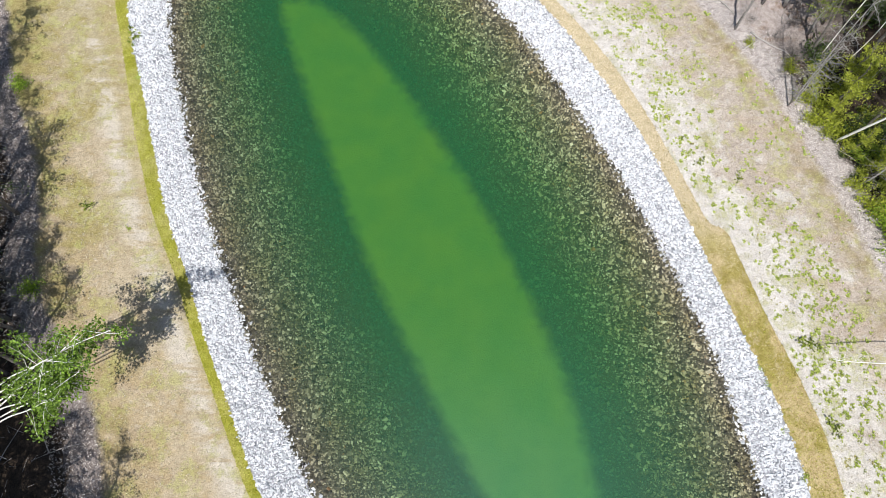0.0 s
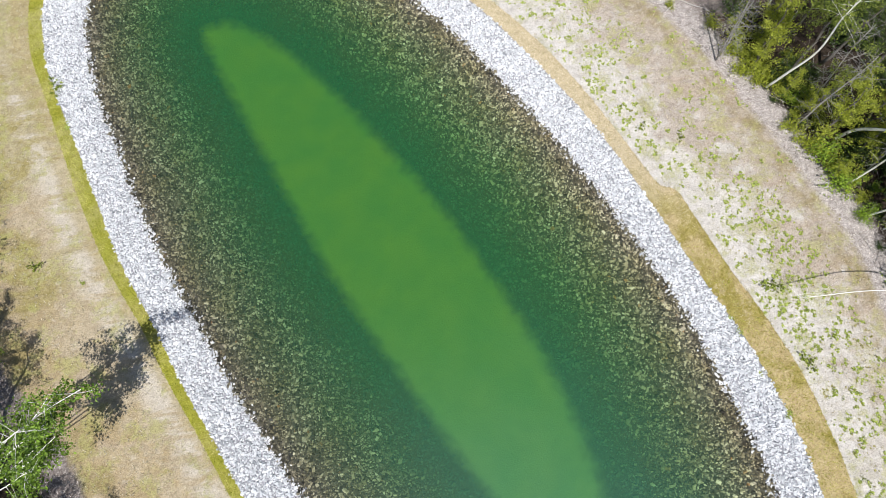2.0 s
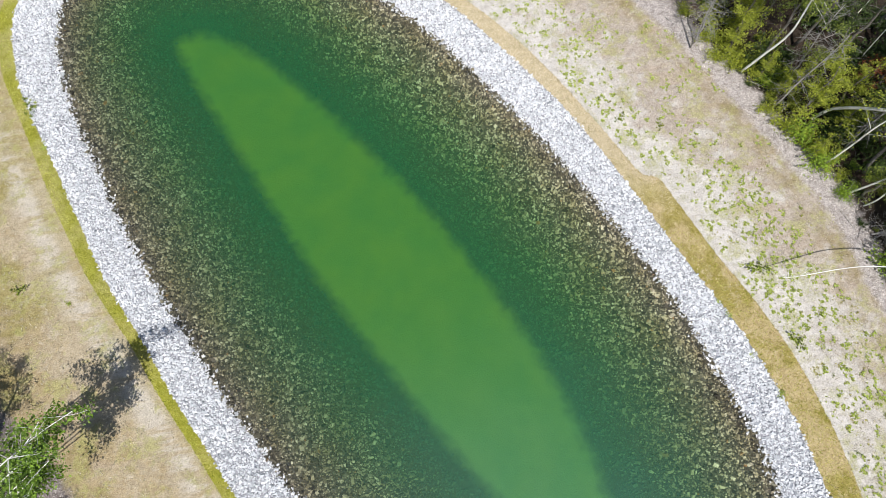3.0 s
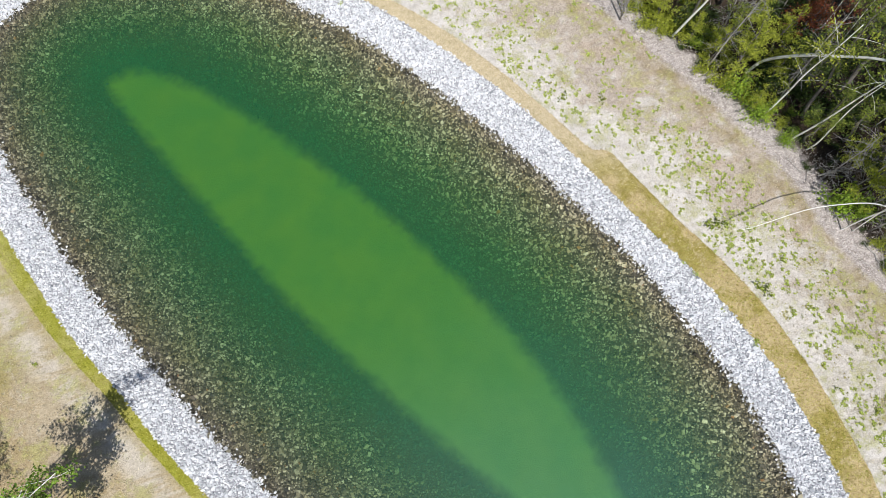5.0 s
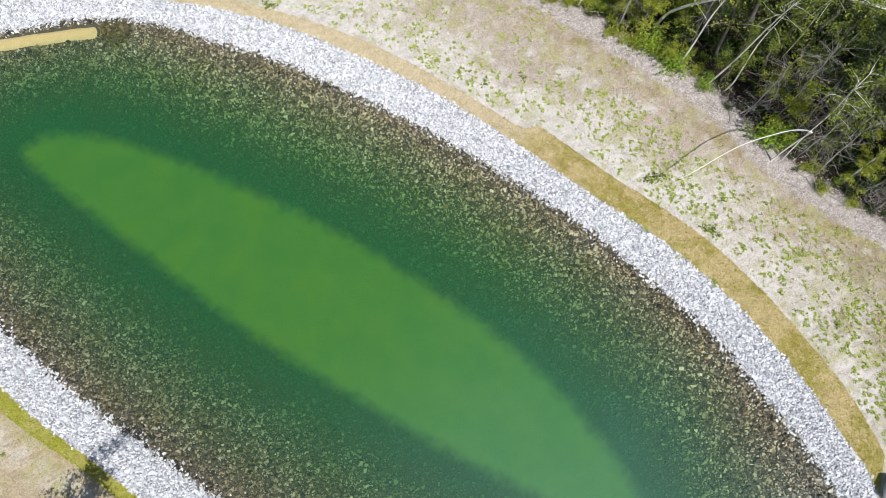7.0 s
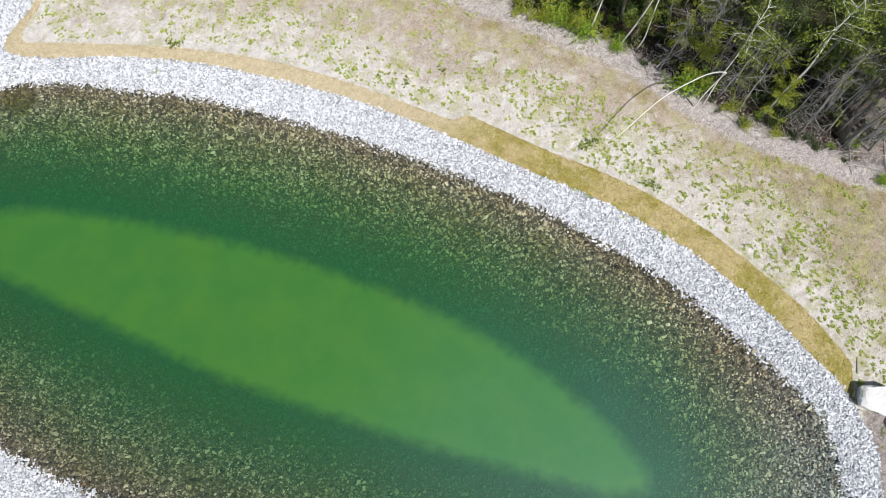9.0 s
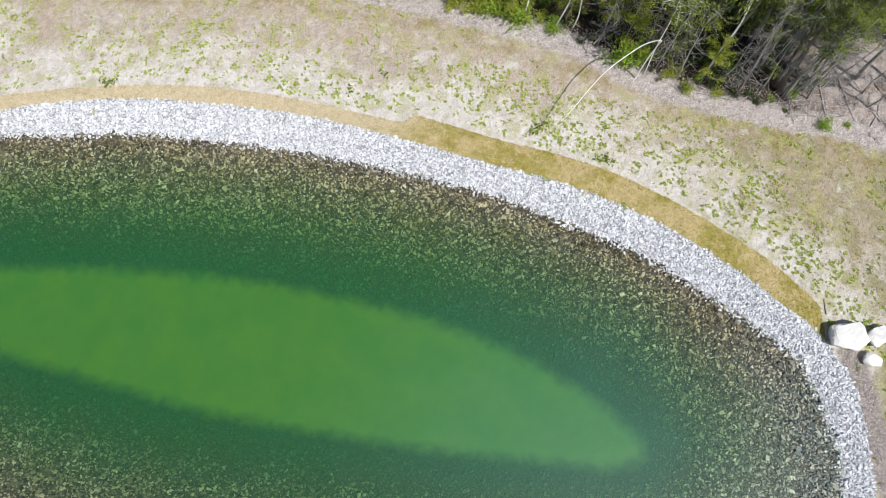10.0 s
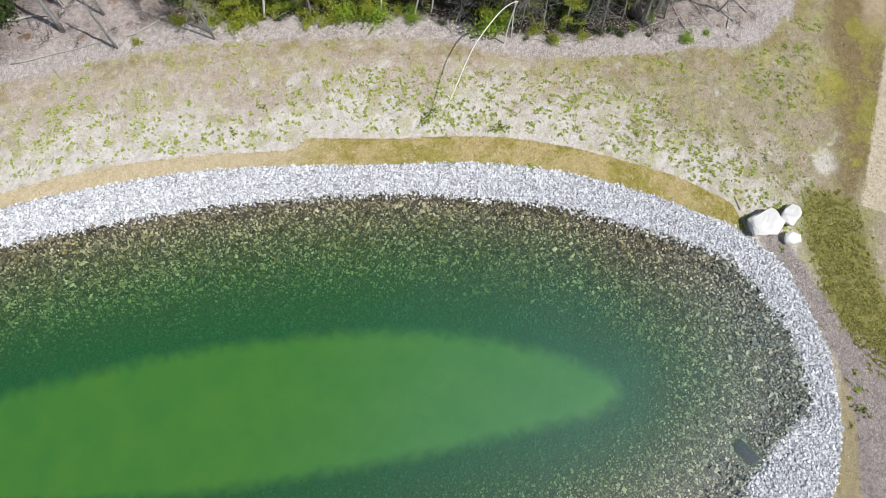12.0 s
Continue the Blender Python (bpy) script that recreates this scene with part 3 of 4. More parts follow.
    for key, values in fields.items():
        layer = ob.data.attributes.new(key, "FLOAT", "POINT")
        layer.data.foreach_set("value", np.clip(values, -30, 30).astype(np.float32))
    tagged(ob, "dry mown grass, olive turf, bare sand and leaf litter round the pond", "ground", kind="structure")


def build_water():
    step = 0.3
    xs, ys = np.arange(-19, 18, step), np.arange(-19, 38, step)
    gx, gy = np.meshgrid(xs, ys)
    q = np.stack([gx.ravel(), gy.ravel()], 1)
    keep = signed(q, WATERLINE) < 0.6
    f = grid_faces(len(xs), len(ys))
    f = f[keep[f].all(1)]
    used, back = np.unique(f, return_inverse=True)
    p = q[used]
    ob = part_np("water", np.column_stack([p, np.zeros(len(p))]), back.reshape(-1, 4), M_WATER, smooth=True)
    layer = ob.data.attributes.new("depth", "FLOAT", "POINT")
    # the depth below sets the sheet's painted tint and haze
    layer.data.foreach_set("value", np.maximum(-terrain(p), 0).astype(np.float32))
    tagged(ob, "clear green pond water, haze painted in towards the deep middle", "water", kind="structure")


# ============ stones ============
CUBE_F = np.array([(0, 1, 3, 2), (4, 6, 7, 5), (0, 4, 5, 1), (2, 3, 7, 6), (0, 2, 6, 4), (1, 5, 7, 3)])


def stone_shapes(rng, count):
    """Angular broken stones: six crooked faces each."""
    corner = np.array([(x, y, z) for x in (-1, 1) for y in (-1, 1) for z in (-1, 1)], float)
    shapes = []
    for _ in range(count):
        v = corner * rng.uniform(0.45, 0.95, (8, 1)) + rng.normal(0, 0.17, (8, 3))
        shapes.append(v * (rng.uniform(0.85, 1.4), rng.uniform(0.65, 1.0), rng.uniform(0.5, 0.8)))
    return shapes


def rotations(rng, count, tip):
    a, b, c = rng.uniform(0, 2 * np.pi, count), rng.normal(0, tip, count), rng.normal(0, tip, count)
    ca, sa, cb, sb, cc, sc = np.cos(a), np.sin(a), np.cos(b), np.sin(b), np.cos(c), np.sin(c)
    one, zero = np.ones(count), np.zeros(count)
    rz = np.array([[ca, -sa, zero], [sa, ca, zero], [zero, zero, one]]).transpose(2, 0, 1)
    rx = np.array([[one, zero, zero], [zero, cb, -sb], [zero, sb, cb]]).transpose(2, 0, 1)
    ry = np.array([[cc, zero, sc], [zero, one, zero], [-sc, zero, cc]]).transpose(2, 0, 1)
    return rz @ rx @ ry


def scatter(rng, box, spacing):
    x0, x1, y0, y1 = box
    gx, gy = np.meshgrid(np.arange(x0, x1, spacing), np.arange(y0, y1, spacing * 0.9))
    q = np.stack([gx.ravel(), gy.ravel()], 1)
    return q + rng.uniform(-0.55, 0.55, q.shape) * spacing


def stone_field(rng, places, sizes, sink, tip):
    shapes = np.array(stone_shapes(rng, 24))
    v = shapes[rng.integers(0, 24, len(places))] * sizes[:, None, None]
    v = np.einsum("nij,nkj->nki", rotations(rng, len(places), tip), v)
    z = terrain(places) + sizes * sink
    v += np.column_stack([places, z])[:, None, :]
    f = CUBE_F[None, (0, 1, 2, 3, 5)] + 8 * np.arange(len(places))[:, None, None]      # the hidden underside is left out
    return v.reshape(-1, 3), f.reshape(-1, 4)


SEEN = (-19.5, 17.5, -19.0, 39.0)      # the pond's box in plan


def build_riprap():
    rng = np.random.default_rng(5)
    bank = tagged(new("riprap_bank"), "band of loose white crushed limestone round the pond", "stones", kind="structure")
    q = scatter(rng, SEEN, 0.088)
    dw, dr = signed(q, WATERLINE), signed(q, RIPRAP)
    q = q[(dw > -0.12 + rng.normal(0, 0.13, len(q))) & (dr < 0.0 + rng.normal(0, 0.05, len(q)))]
    size = np.clip(rng.lognormal(np.log(0.057), 0.3, len(q)), 0.033, 0.115)
    near = (q[:, 0] > 12) & (np.abs(q[:, 1] + 0.6) < 0.5)
    one = np.where(near)[0][:300]
    rest = np.setdiff1d(np.arange(len(q)), one)
    part_np("loose_stones", *stone_field(rng, q[rest], size[rest], 0.25, 0.6), M_STONE, bank, "white crushed limestone")["kind"] = "stuff"
    shapes = [mesh_np("stone", s, CUBE_F, M_STONE_PIECE) for s in stone_shapes(rng, 12)]
    z = terrain(q[one])
    for k, i in enumerate(one):
        ob = new("stone", shapes[k % 12])
        ob.parent = bank
        ob.matrix_basis = Matrix.LocRotScale((*q[i], z[k] + size[i] * 0.25), Euler((rng.normal(0, 0.5), rng.normal(0, 0.5), rng.uniform(0, 6.3))), (size[i],) * 3)
    low = tagged(new("submerged_stones"), "brown algae-coated stones on the pond's sloping bed", "stones", kind="stuff")
    q = scatter(rng, SEEN, 0.087)
    dw, db = signed(q, WATERLINE), signed(q, BOTTOM)
    bar = line_distance(q, BAR, False)
    q = q[(dw < 0.06 + rng.normal(0, 0.06, len(q))) & (rng.uniform(size=len(q)) < np.clip((db - 0.3) / 1.6, 0, 0.45) + np.clip((db - 2.2) / 1.6, 0, 0.55)) & (bar > 0.45) & (line_distance(q, PIPE, False) > 0.36)]
    size = np.clip(rng.lognormal(np.log(0.048), 0.38, len(q)), 0.028, 0.13)
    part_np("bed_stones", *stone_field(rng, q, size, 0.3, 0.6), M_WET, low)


build_ground()
build_water()
build_riprap()


# ============ trees ============
class Woody:
    """Collects tapered tubes and leaves."""

    def __init__(self, seed):
        self.rng = np.random.default_rng(seed)
        self.v, self.f, self.lv, self.lf = [], [], [], []

    def tube(self, points, r0, r1, sides=6):
        p = np.array(points, float)
        k0 = sum(len(a) for a in self.v)
        along = np.gradient(p, axis=0)
        along /= np.linalg.norm(along, axis=1)[:, None] + 1e-9
        ref = np.array([0.31, 0.95, 0.05])
        u = np.cross(along, ref)
        u /= np.linalg.norm(u, axis=1)[:, None] + 1e-9
        w = np.cross(along, u)
        r = np.linspace(r0, r1, len(p))
        a = np.arange(sides) * 2 * np.pi / sides
        ring = p[:, None] + r[:, None, None] * (np.cos(a)[None, :, None] * u[:, None] + np.sin(a)[None, :, None] * w[:, None])
        self.v.append(ring.reshape(-1, 3))
        for i in range(len(p) - 1):
            for j in range(sides):
                b, c = k0 + i * sides, k0 + (i + 1) * sides
                self.f.append((b + j, b + (j + 1) % sides, c + (j + 1) % sides, c + j))
        self.f.append(tuple(k0 + (len(p) - 1) * sides + j for j in range(sides)))
        self.f.append(tuple(k0 + j for j in reversed(range(sides))))

    def branch(self, start, way, length, r0, droop=0.0, curl=0.25, steps=5, sides=4):
        p, d = [np.array(start, float)], np.array(way, float)
        d /= np.linalg.norm(d)
        for _ in range(steps):
            d = d + self.rng.normal(0, curl, 3) * 0.4 + (0, 0, -droop / steps)
            d /= np.linalg.norm(d)
            p.append(p[-1] + d * length / steps)
        self.tube(p, r0, r0 * 0.25, sides)
        return p

    def leaves(self, centre, count, spread, size, flat=0.7):
        c = np.array(centre) + self.rng.normal(0, 1, (count, 3)) * np.array([spread, spread, spread * flat])
        n = self.rng.normal(0, 0.7, (count, 3)) + (0, -0.15, 0.75)
        n /= np.linalg.norm(n, axis=1)[:, None]
        a = np.cross(n, self.rng.normal(size=(count, 3)))
        a /= np.linalg.norm(a, axis=1)[:, None]
        b = np.cross(n, a)
        s = size * self.rng.uniform(0.6, 1.3, (count, 1))
        quad = np.stack([c - a * s * 0.6, c + b * s * 0.36 + n * s * 0.14, c + a * s * 0.6, c - b * s * 0.36 + n * s * 0.14], 1)
        k0 = 4 * sum(len(x) for x in self.lf)
        self.lv.append(quad.reshape(-1, 3))
        self.lf.append(k0 + np.arange(4 * count).reshape(-1, 4))

    def thing(self, name, bark, leaf, label, category, group="", wood="trunk", green="crown"):
        base = tagged(new(name), label, category, group)
        part_np(wood, np.concatenate(self.v), self.f, bark, base, smooth=True)
        if self.lf:
            part_np(green, np.concatenate(self.lv), np.concatenate(self.lf), leaf, base)
        return base


def broadleaf(seed, height, bark, leaf, label, name="broadleaf_tree", leaf_size=0.085, density=1.0, low=0.3):
    t = Woody(seed)
    rng = t.rng
    stem = [np.zeros(3)]
    for k in range(8):
        stem.append(stem[-1] + np.array([rng.normal(0, 0.11), rng.normal(0, 0.11), height / 8]))
    t.tube(stem, 0.02 + height * 0.011, 0.015, 7)
    for k in range(int(height * 3.4)):
        f = rng.uniform(low, 1.0)
        at = stem[min(int(f * 8), 7)] + (stem[min(int(f * 8) + 1, 8)] - stem[min(int(f * 8), 7)]) * (f * 8 % 1)
        a = rng.uniform(0, 2 * np.pi)
        reach = height * rng.uniform(0.13, 0.27) * (1.25 - 0.85 * f)
        p = t.branch(at, (np.cos(a), np.sin(a), rng.uniform(0.1, 0.7)), reach, 0.012 + 0.004 * reach, 0.2)
        for q in p[2:]:
            t.leaves(q + rng.normal(0, 0.1, 3), int(rng.integers(14, 28) * density), 0.1 + 0.03 * reach, leaf_size, 0.5)
    t.leaves(stem[-1], int(30 * density), 0.35, leaf_size)
    return t.thing(name, bark, leaf, label, "tree", "trees of the wood")


def birch(seed, stem, r0, label, crown=14, leaf=None, name="birch_tree", leaf_from=0.55, twig=0.014):
    t = Woody(seed)
    rng = t.rng
    line = [np.array(p) for p in spline(stem, 5, False)]
    t.tube(line, r0, r0 * 0.35, 8)
    k = len(line)
    for _ in range(crown):
        i = int(rng.uniform(leaf_from, 0.98) * (k - 1))
        a = rng.uniform(0, 2 * np.pi)
        reach = rng.uniform(0.7, 1.8)
        p = t.branch(line[i], (np.cos(a), np.sin(a), rng.uniform(0.0, 0.8)), reach, twig, 0.5)
        if leaf:
            for q in p[2:]:
                t.leaves(q, int(rng.integers(12, 26)), 0.2, 0.1, 0.6)
    return t.thing(name, M_BIRCH, leaf, label, "tree", "birches at the wood's edge")


def dead_tree(seed, height, lean, r0, label, twigs=26, name="dead_tree"):
    t = Woody(seed)
    rng = t.rng
    stem = [np.zeros(3)]
    for k in range(7):
        stem.append(stem[-1] + np.array([lean[0] / 7 + rng.normal(0, 0.05), lean[1] / 7 + rng.normal(0, 0.05), height / 7]))
    t.tube(stem, r0, r0 * 0.3, 6)
    for _ in range(twigs):
        f = rng.uniform(0.12, 0.98)
        i = int(f * 7)
        at = stem[i] + (stem[i + 1] - stem[i]) * (f * 7 - i)
        a = rng.uniform(0, 2 * np.pi)
        p = t.branch(at, (np.cos(a), np.sin(a), rng.uniform(-0.1, 0.6)), rng.uniform(0.5, 1.5), 0.014, 0.3, 0.5, 5, 3)
        for q in p[2:5]:
            b = rng.uniform(0, 2 * np.pi)
            t.branch(q, (np.cos(b), np.sin(b), rng.uniform(-0.3, 0.6)), rng.uniform(0.2, 0.6), 0.006, 0.2, 0.5, 2, 3)
    return t.thing(name, M_DEAD, None, label, "dead tree", "dead trees at the wood's edge")


def dead_brush(seed):
    t = Woody(seed)
    rng = t.rng
    for _ in range(9):
        a = rng.uniform(0, 2 * np.pi)
        p = t.branch((rng.normal(0, 0.2), rng.normal(0, 0.2), 0), (np.cos(a), np.sin(a), rng.uniform(0.4, 2.2)), rng.uniform(1.0, 2.4), 0.016, 0.3, 0.35, 5, 3)
        for q in p[1:]:
            for _ in range(2):
                b = rng.uniform(0, 2 * np.pi)
                t.branch(q, (np.cos(b), np.sin(b), rng.uniform(-0.2, 0.8)), rng.uniform(0.3, 0.8), 0.007, 0.2, 0.5, 3, 3)
    return t.thing("dead_brush", M_BRUSHWOOD, None, "tangle of bare grey dead branches at the wood's edge", "dead brush", "dead brush at the wood's edge")


def shrub(seed, size, leaf, label, name="shrub", leaf_size=0.11):
    t = Woody(seed)
    rng = t.rng
    for _ in range(12):
        a = rng.uniform(0, 2 * np.pi)
        p = t.branch((rng.normal(0, 0.08), rng.normal(0, 0.08), 0), (np.cos(a), np.sin(a), rng.uniform(0.7, 2.0)), size * rng.uniform(0.6, 1.1), 0.015, 0.4)
        for q in p[1:]:
            t.leaves(q, int(rng.integers(10, 18)), 0.13 * size + 0.05, leaf_size, 0.6)
    return t.thing(name, M_BARK, leaf, label, "shrub", "shrubs along the wood's edge")


def grounded(x, y, turn=0.0, scale=1.0, sink=0.05):
    return pose(x, y, height_at(x, y) - sink, 0, 0, turn) @ Matrix.Diagonal((scale, scale, scale, 1))


def planted(proto, spots, rng):
    """The first spot takes the thing itself, the others take copies."""
    for k, (x, y, s) in enumerate(spots):
        m = grounded(x, y, rng.uniform(0, 360), s)
        if k == 0:
            proto.matrix_basis = m
        else:
            copy_thing(proto, m)


def build_birches():
    birch(11, [(23.6, 13.53, 0), (23.69, 13.11, 1.8), (23.93, 11.68, 4), (24.16, 10.37, 5.5), (24.38, 9.16, 6.8), (24.57, 7.7, 8), (24.81, 6.2, 9), (25.2, 4.6, 9.6)],
          0.09, "white birch bowed over sideways at the wood's edge", 16, M_LEAF, leaf_from=0.8)
    birch(12, [(23.63, 9.03, 0), (23.77, 8.7, 1.8), (23.77, 8.44, 3.4), (23.97, 8.18, 5.6), (24.09, 7.86, 7.5), (24.3, 7.4, 9.2)],
          0.058, "slender white birch with a bare lower trunk", 16, M_LEAF, leaf_from=0.72)
    birch(13, [(23.19, 10.85, 0), (23.29, 10.74, 2.3), (23.23, 10.63, 4.4), (23.28, 10.35, 6.7), (23.3, 10.2, 8.4)],
          0.055, "thin straight white birch pole", 10, M_LEAF_LIME, leaf_from=0.3)
    birch(14, [(24.13, 8.18, 0), (24.12, 8.02, 1.2), (24.2, 8.11, 2.5), (24.21, 8.18, 4.1), (24.21, 8.1, 5.4), (24.4, 8.0, 6.6)],
          0.05, "thin crooked white birch pole", 6, M_LEAF, leaf_from=0.8)
    birch(15, [(25.68, 0.56, 0), (25.66, 0.54, 2.6), (25.7, 0.44, 4.4), (25.84, 0.52, 5.7), (25.72, 0.62, 7.2), (25.8, 0.5, 9.4)],
          0.062, "white birch with a kinked trunk", 22, M_LEAF, leaf_from=0.66)
    birch(16, [(20.95, 17.2, 0), (21.05, 16.73, 2.2), (21.34, 16.41, 4.4), (21.21, 16.48, 6.8), (21.3, 16.4, 8.4)],
          0.075, "white birch leaning out of bright undergrowth", 12, M_LEAF, leaf_from=0.75)
    birch(17, [(23.3, 3.6, 0), (23.35, 3.45, 1.9), (23.25, 3.25, 3.5), (22.95, 3.15, 4.2), (22.65, 3.5, 4.2), (22.2, 3.95, 3.8), (20.95, 4.58, 3.1), (19.95, 4.84, 2.65), (18.7, 4.98, 2.3), (18.0, 5.08, 2.05), (17.6, 5.2, 1.85)],
          0.04, "bare white birch bent in an arch over the grass", 12, None, "bent_birch", 0.78, 0.007)
    birch(18, [(23.8, 3.3, 0), (23.7, 3.35, 2.7), (23.85, 3.3, 4.6), (23.8, 3.35, 6.4), (24.0, 3.4, 8.0)],
          0.034, "slim pale birch with broken twigs", 22, M_LEAF, leaf_from=0.55)
    # leaning clump on the west side
    t = Woody(19)
    for stem in ([(-22.6, 1.6, 0.0), (-18.62, 3.02, 3.24), (-16.14, 4.01, 5.45), (-14.43, 4.72, 6.75), (-13.68, 5.25, 7.27)],
                 [(-22.5, 1.3, 0.0), (-18.52, 2.54, 3.24), (-15.32, 3.13, 5.84), (-13.53, 3.85, 7.0)],
                 [(-22.7, 1.9, 0.0), (-18.02, 3.67, 4.54), (-15.59, 4.11, 6.49), (-14.34, 4.19, 7.78)],
                 [(-22.4, 1.2, 0.0), (-18.03, 2.33, 3.89), (-16.14, 2.58, 5.45), (-14.76, 2.94, 6.35)],
                 [(-22.5, 1.7, 0.0), (-18.75, 2.91, 3.63), (-15.77, 3.7, 5.97), (-13.78, 4.3, 7.27)],
                 [(-22.6, 1.8, 0.0), (-18.32, 3.49, 3.89), (-14.74, 4.64, 6.49), (-12.08, 5.2, 8.05)],
                 [(-22.6, 1.5, 0.0), (-18.69, 2.73, 3.37), (-16.59, 2.97, 5.06), (-14.56, 3.59, 6.49)]):
        line = [np.array(p) for p in spline(stem, 5, False)]
        t.tube(line, 0.044, 0.014, 7)
        for _ in range(10):
            i = int(t.rng.uniform(0.62, 1.0) * (len(line) - 1))
            a = t.rng.uniform(0, 2 * np.pi)
            p = t.branch(line[i], (np.cos(a) + 0.3, np.sin(a), t.rng.uniform(-0.2, 0.5)), t.rng.uniform(0.5, 1.5), 0.011, 0.4)
            for q in p[2:]:
                t.leaves(q - np.array([0, 0, 0.1]), int(t.rng.integers(18, 32)), 0.16, 0.11, 0.6)
    t.thing("birch_clump", M_BIRCH, M_LEAF_CLUMP, "leafy clump of white birch stems leaning over the grass", "tree")


def build_dead_trees():
    rng = np.random.default_rng(31)
    spots = [(18.75, 19.3, 9.0, 0.045), (16.6, 24.3, 6.5, 0.08), (16.7, 27.7, 8.0, 0.15), (19.0, 19.5, 5.0, 0.05), (21.7, 14.6, 6.5, 0.06), (25.5, -1.46, 7.0, 0.045),
             (27.6, -4.7, 5.0, 0.06), (28.7, -5.0, 5.0, 0.05), (29.6, -7.0, 4.0, 0.05), (13.6, 30.2, 4.0, 0.09), (18.4, 26.0, 6.0, 0.08),
             (24.5, 3.0, 6.5, 0.035), (24.0, 6.4, 6.0, 0.035), (24.9, 5.3, 7.0, 0.04), (26.6, -2.4, 7.5, 0.045), (29.0, -7.6, 6.0, 0.05), (22.9, 15.8, 6.5, 0.045),
             (24.6, 1.7, 5.5, 0.035), (25.9, -0.5, 5.0, 0.03), (26.9, -0.9, 6.5, 0.04), (25.1, 4.1, 6.0, 0.035), (27.0, -3.4, 6.0, 0.045), (27.3, -3.9, 7.0, 0.055), (24.3, 11.3, 7.0, 0.045)]
    for k, (x, y, h, r) in enumerate(spots):
        ob = dead_tree(40 + k, h, (rng.normal(0, 0.3), rng.normal(0, 0.3)), r, "bare grey dead tree with brittle twigs", int(18 + h * 5))
        ob.matrix_basis = grounded(x, y, 0)


def build_wood():
    rng = np.random.default_rng(77)
    lawn_far = lambda p: signed(np.array([p]), LAWN)[0]
    protos = [broadleaf(61, 8.5, M_BARK, M_LEAF_SHADE, "dense deep green forest tree, shade put into the leaves", density=1.05),
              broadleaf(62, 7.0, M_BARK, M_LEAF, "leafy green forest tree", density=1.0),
              broadleaf(63, 9.5, M_BARK, M_LEAF_SHADE, "tall deep green forest tree, shade put into the leaves", density=1.05, low=0.4),
              broadleaf(64, 5.0, M_BARK, M_LEAF_LIME, "young yellow-green tree at the wood's edge", density=1.7, low=0.2),
              broadleaf(65, 6.0, M_BARK, M_LEAF, "young leafy green tree", density=1.0, low=0.25)]
    spots = [[] for _ in protos]
    taken = []
    for _ in range(4200):
        x, y = rng.uniform(14, 46), rng.uniform(-14, 44)
        d = lawn_far((x, y))
        if d < 2.1 or d > 11 or math.hypot(x, y) > 34.5:
            continue
        if (x - 30.3) ** 2 + (y + 7.4) ** 2 < 11 or (x - 27.3) ** 2 + (y - 13.0) ** 2 < 5 or ((x - 17.5) ** 2 + (y - 27) ** 2 < 20):
            continue
        if any((x - a) ** 2 + (y - b) ** 2 < (1.4 if d < 6 else 1.95) ** 2 for a, b in taken):
            continue
        taken.append((x, y))
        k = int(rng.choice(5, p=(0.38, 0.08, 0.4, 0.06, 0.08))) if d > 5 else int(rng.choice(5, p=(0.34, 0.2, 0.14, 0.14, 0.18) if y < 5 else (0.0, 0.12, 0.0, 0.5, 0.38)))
        spots[k].append((x, y, rng.uniform(0.8, 1.2)))
    spots[3] += [(22.1, 15.0, 0.85), (23.0, 13.8, 0.85), (22.4, 11.4, 0.55), (21.6, 16.4, 0.6), (20.6, 18.4, 0.6), (21.2, 19.2, 0.8), (24.2, 12.6, 0.8)]
    spots[4] += [(25.0, 2.4, 0.7)]
    # west side, mostly out of sight: its shade falls on the grass
    for x, y, s in [(-23.5, 12.5, 1.0), (-24.0, 8.2, 1.0), (-23.0, 4.5, 1.0), (-19.6, -3.2, 0.9), (-17.2, -7.0, 0.9), (-26.0, 17.0, 1.0), (-27.5, 22.0, 1.1),
                    (-25.5, 14.6, 1.1), (-22.5, 0.0, 1.0), (-20.5, -6.5, 1.1), (-28.0, 9.0, 1.1), (-26.0, 3.0, 1.1), (-24.6, -3.6, 1.1), (-29.5, 15.0, 1.1), (-22.6, 8.6, 0.85), (-23.0, 14.8, 0.8), (-21.8, -2.0, 0.9), (-25.2, 11.0, 1.2), (-25.4, 19.4, 0.9), (-24.8, 5.8, 1.1), (-27.0, 26.0, 1.1), (-19.6, -2.6, 0.95), (-21.3, 0.6, 0.95), (-18.2, -4.8, 0.9), (-22.6, 3.2, 0.95), (-20.6, -5.0, 1.0), (-16.6, -6.8, 0.85), (-22.8, 6.0, 0.9), (-22.2, 10.6, 0.8), (-23.6, 16.2, 0.8), (-24.8, 18.2, 0.9), (-21.8, 13.0, 1.05), (-21.0, 7.4, 1.05), (-20.6, 4.8, 0.85), (-15.8, -3.0, 0.7), (-17.2, -2.2, 0.75), (-22.4, 11.6, 1.0), (-21.6, 6.4, 1.0), (-25.2, 20.6, 1.2), (-19.9, 5.2, 1.0), (-20.4, 6.7, 0.95), (-21.3, 9.3, 0.9)]:
        spots[int(rng.choice((0, 2)))].append((x, y, s * (1.35 if y < 4 else 0.9)))
    for proto, places in zip(protos, spots):
        planted(proto, places, rng)
    tall = broadleaf(67, 9.5, M_DEAD, M_LEAF, "grey-trunked tree with a bright green top", density=1.1, low=0.62)
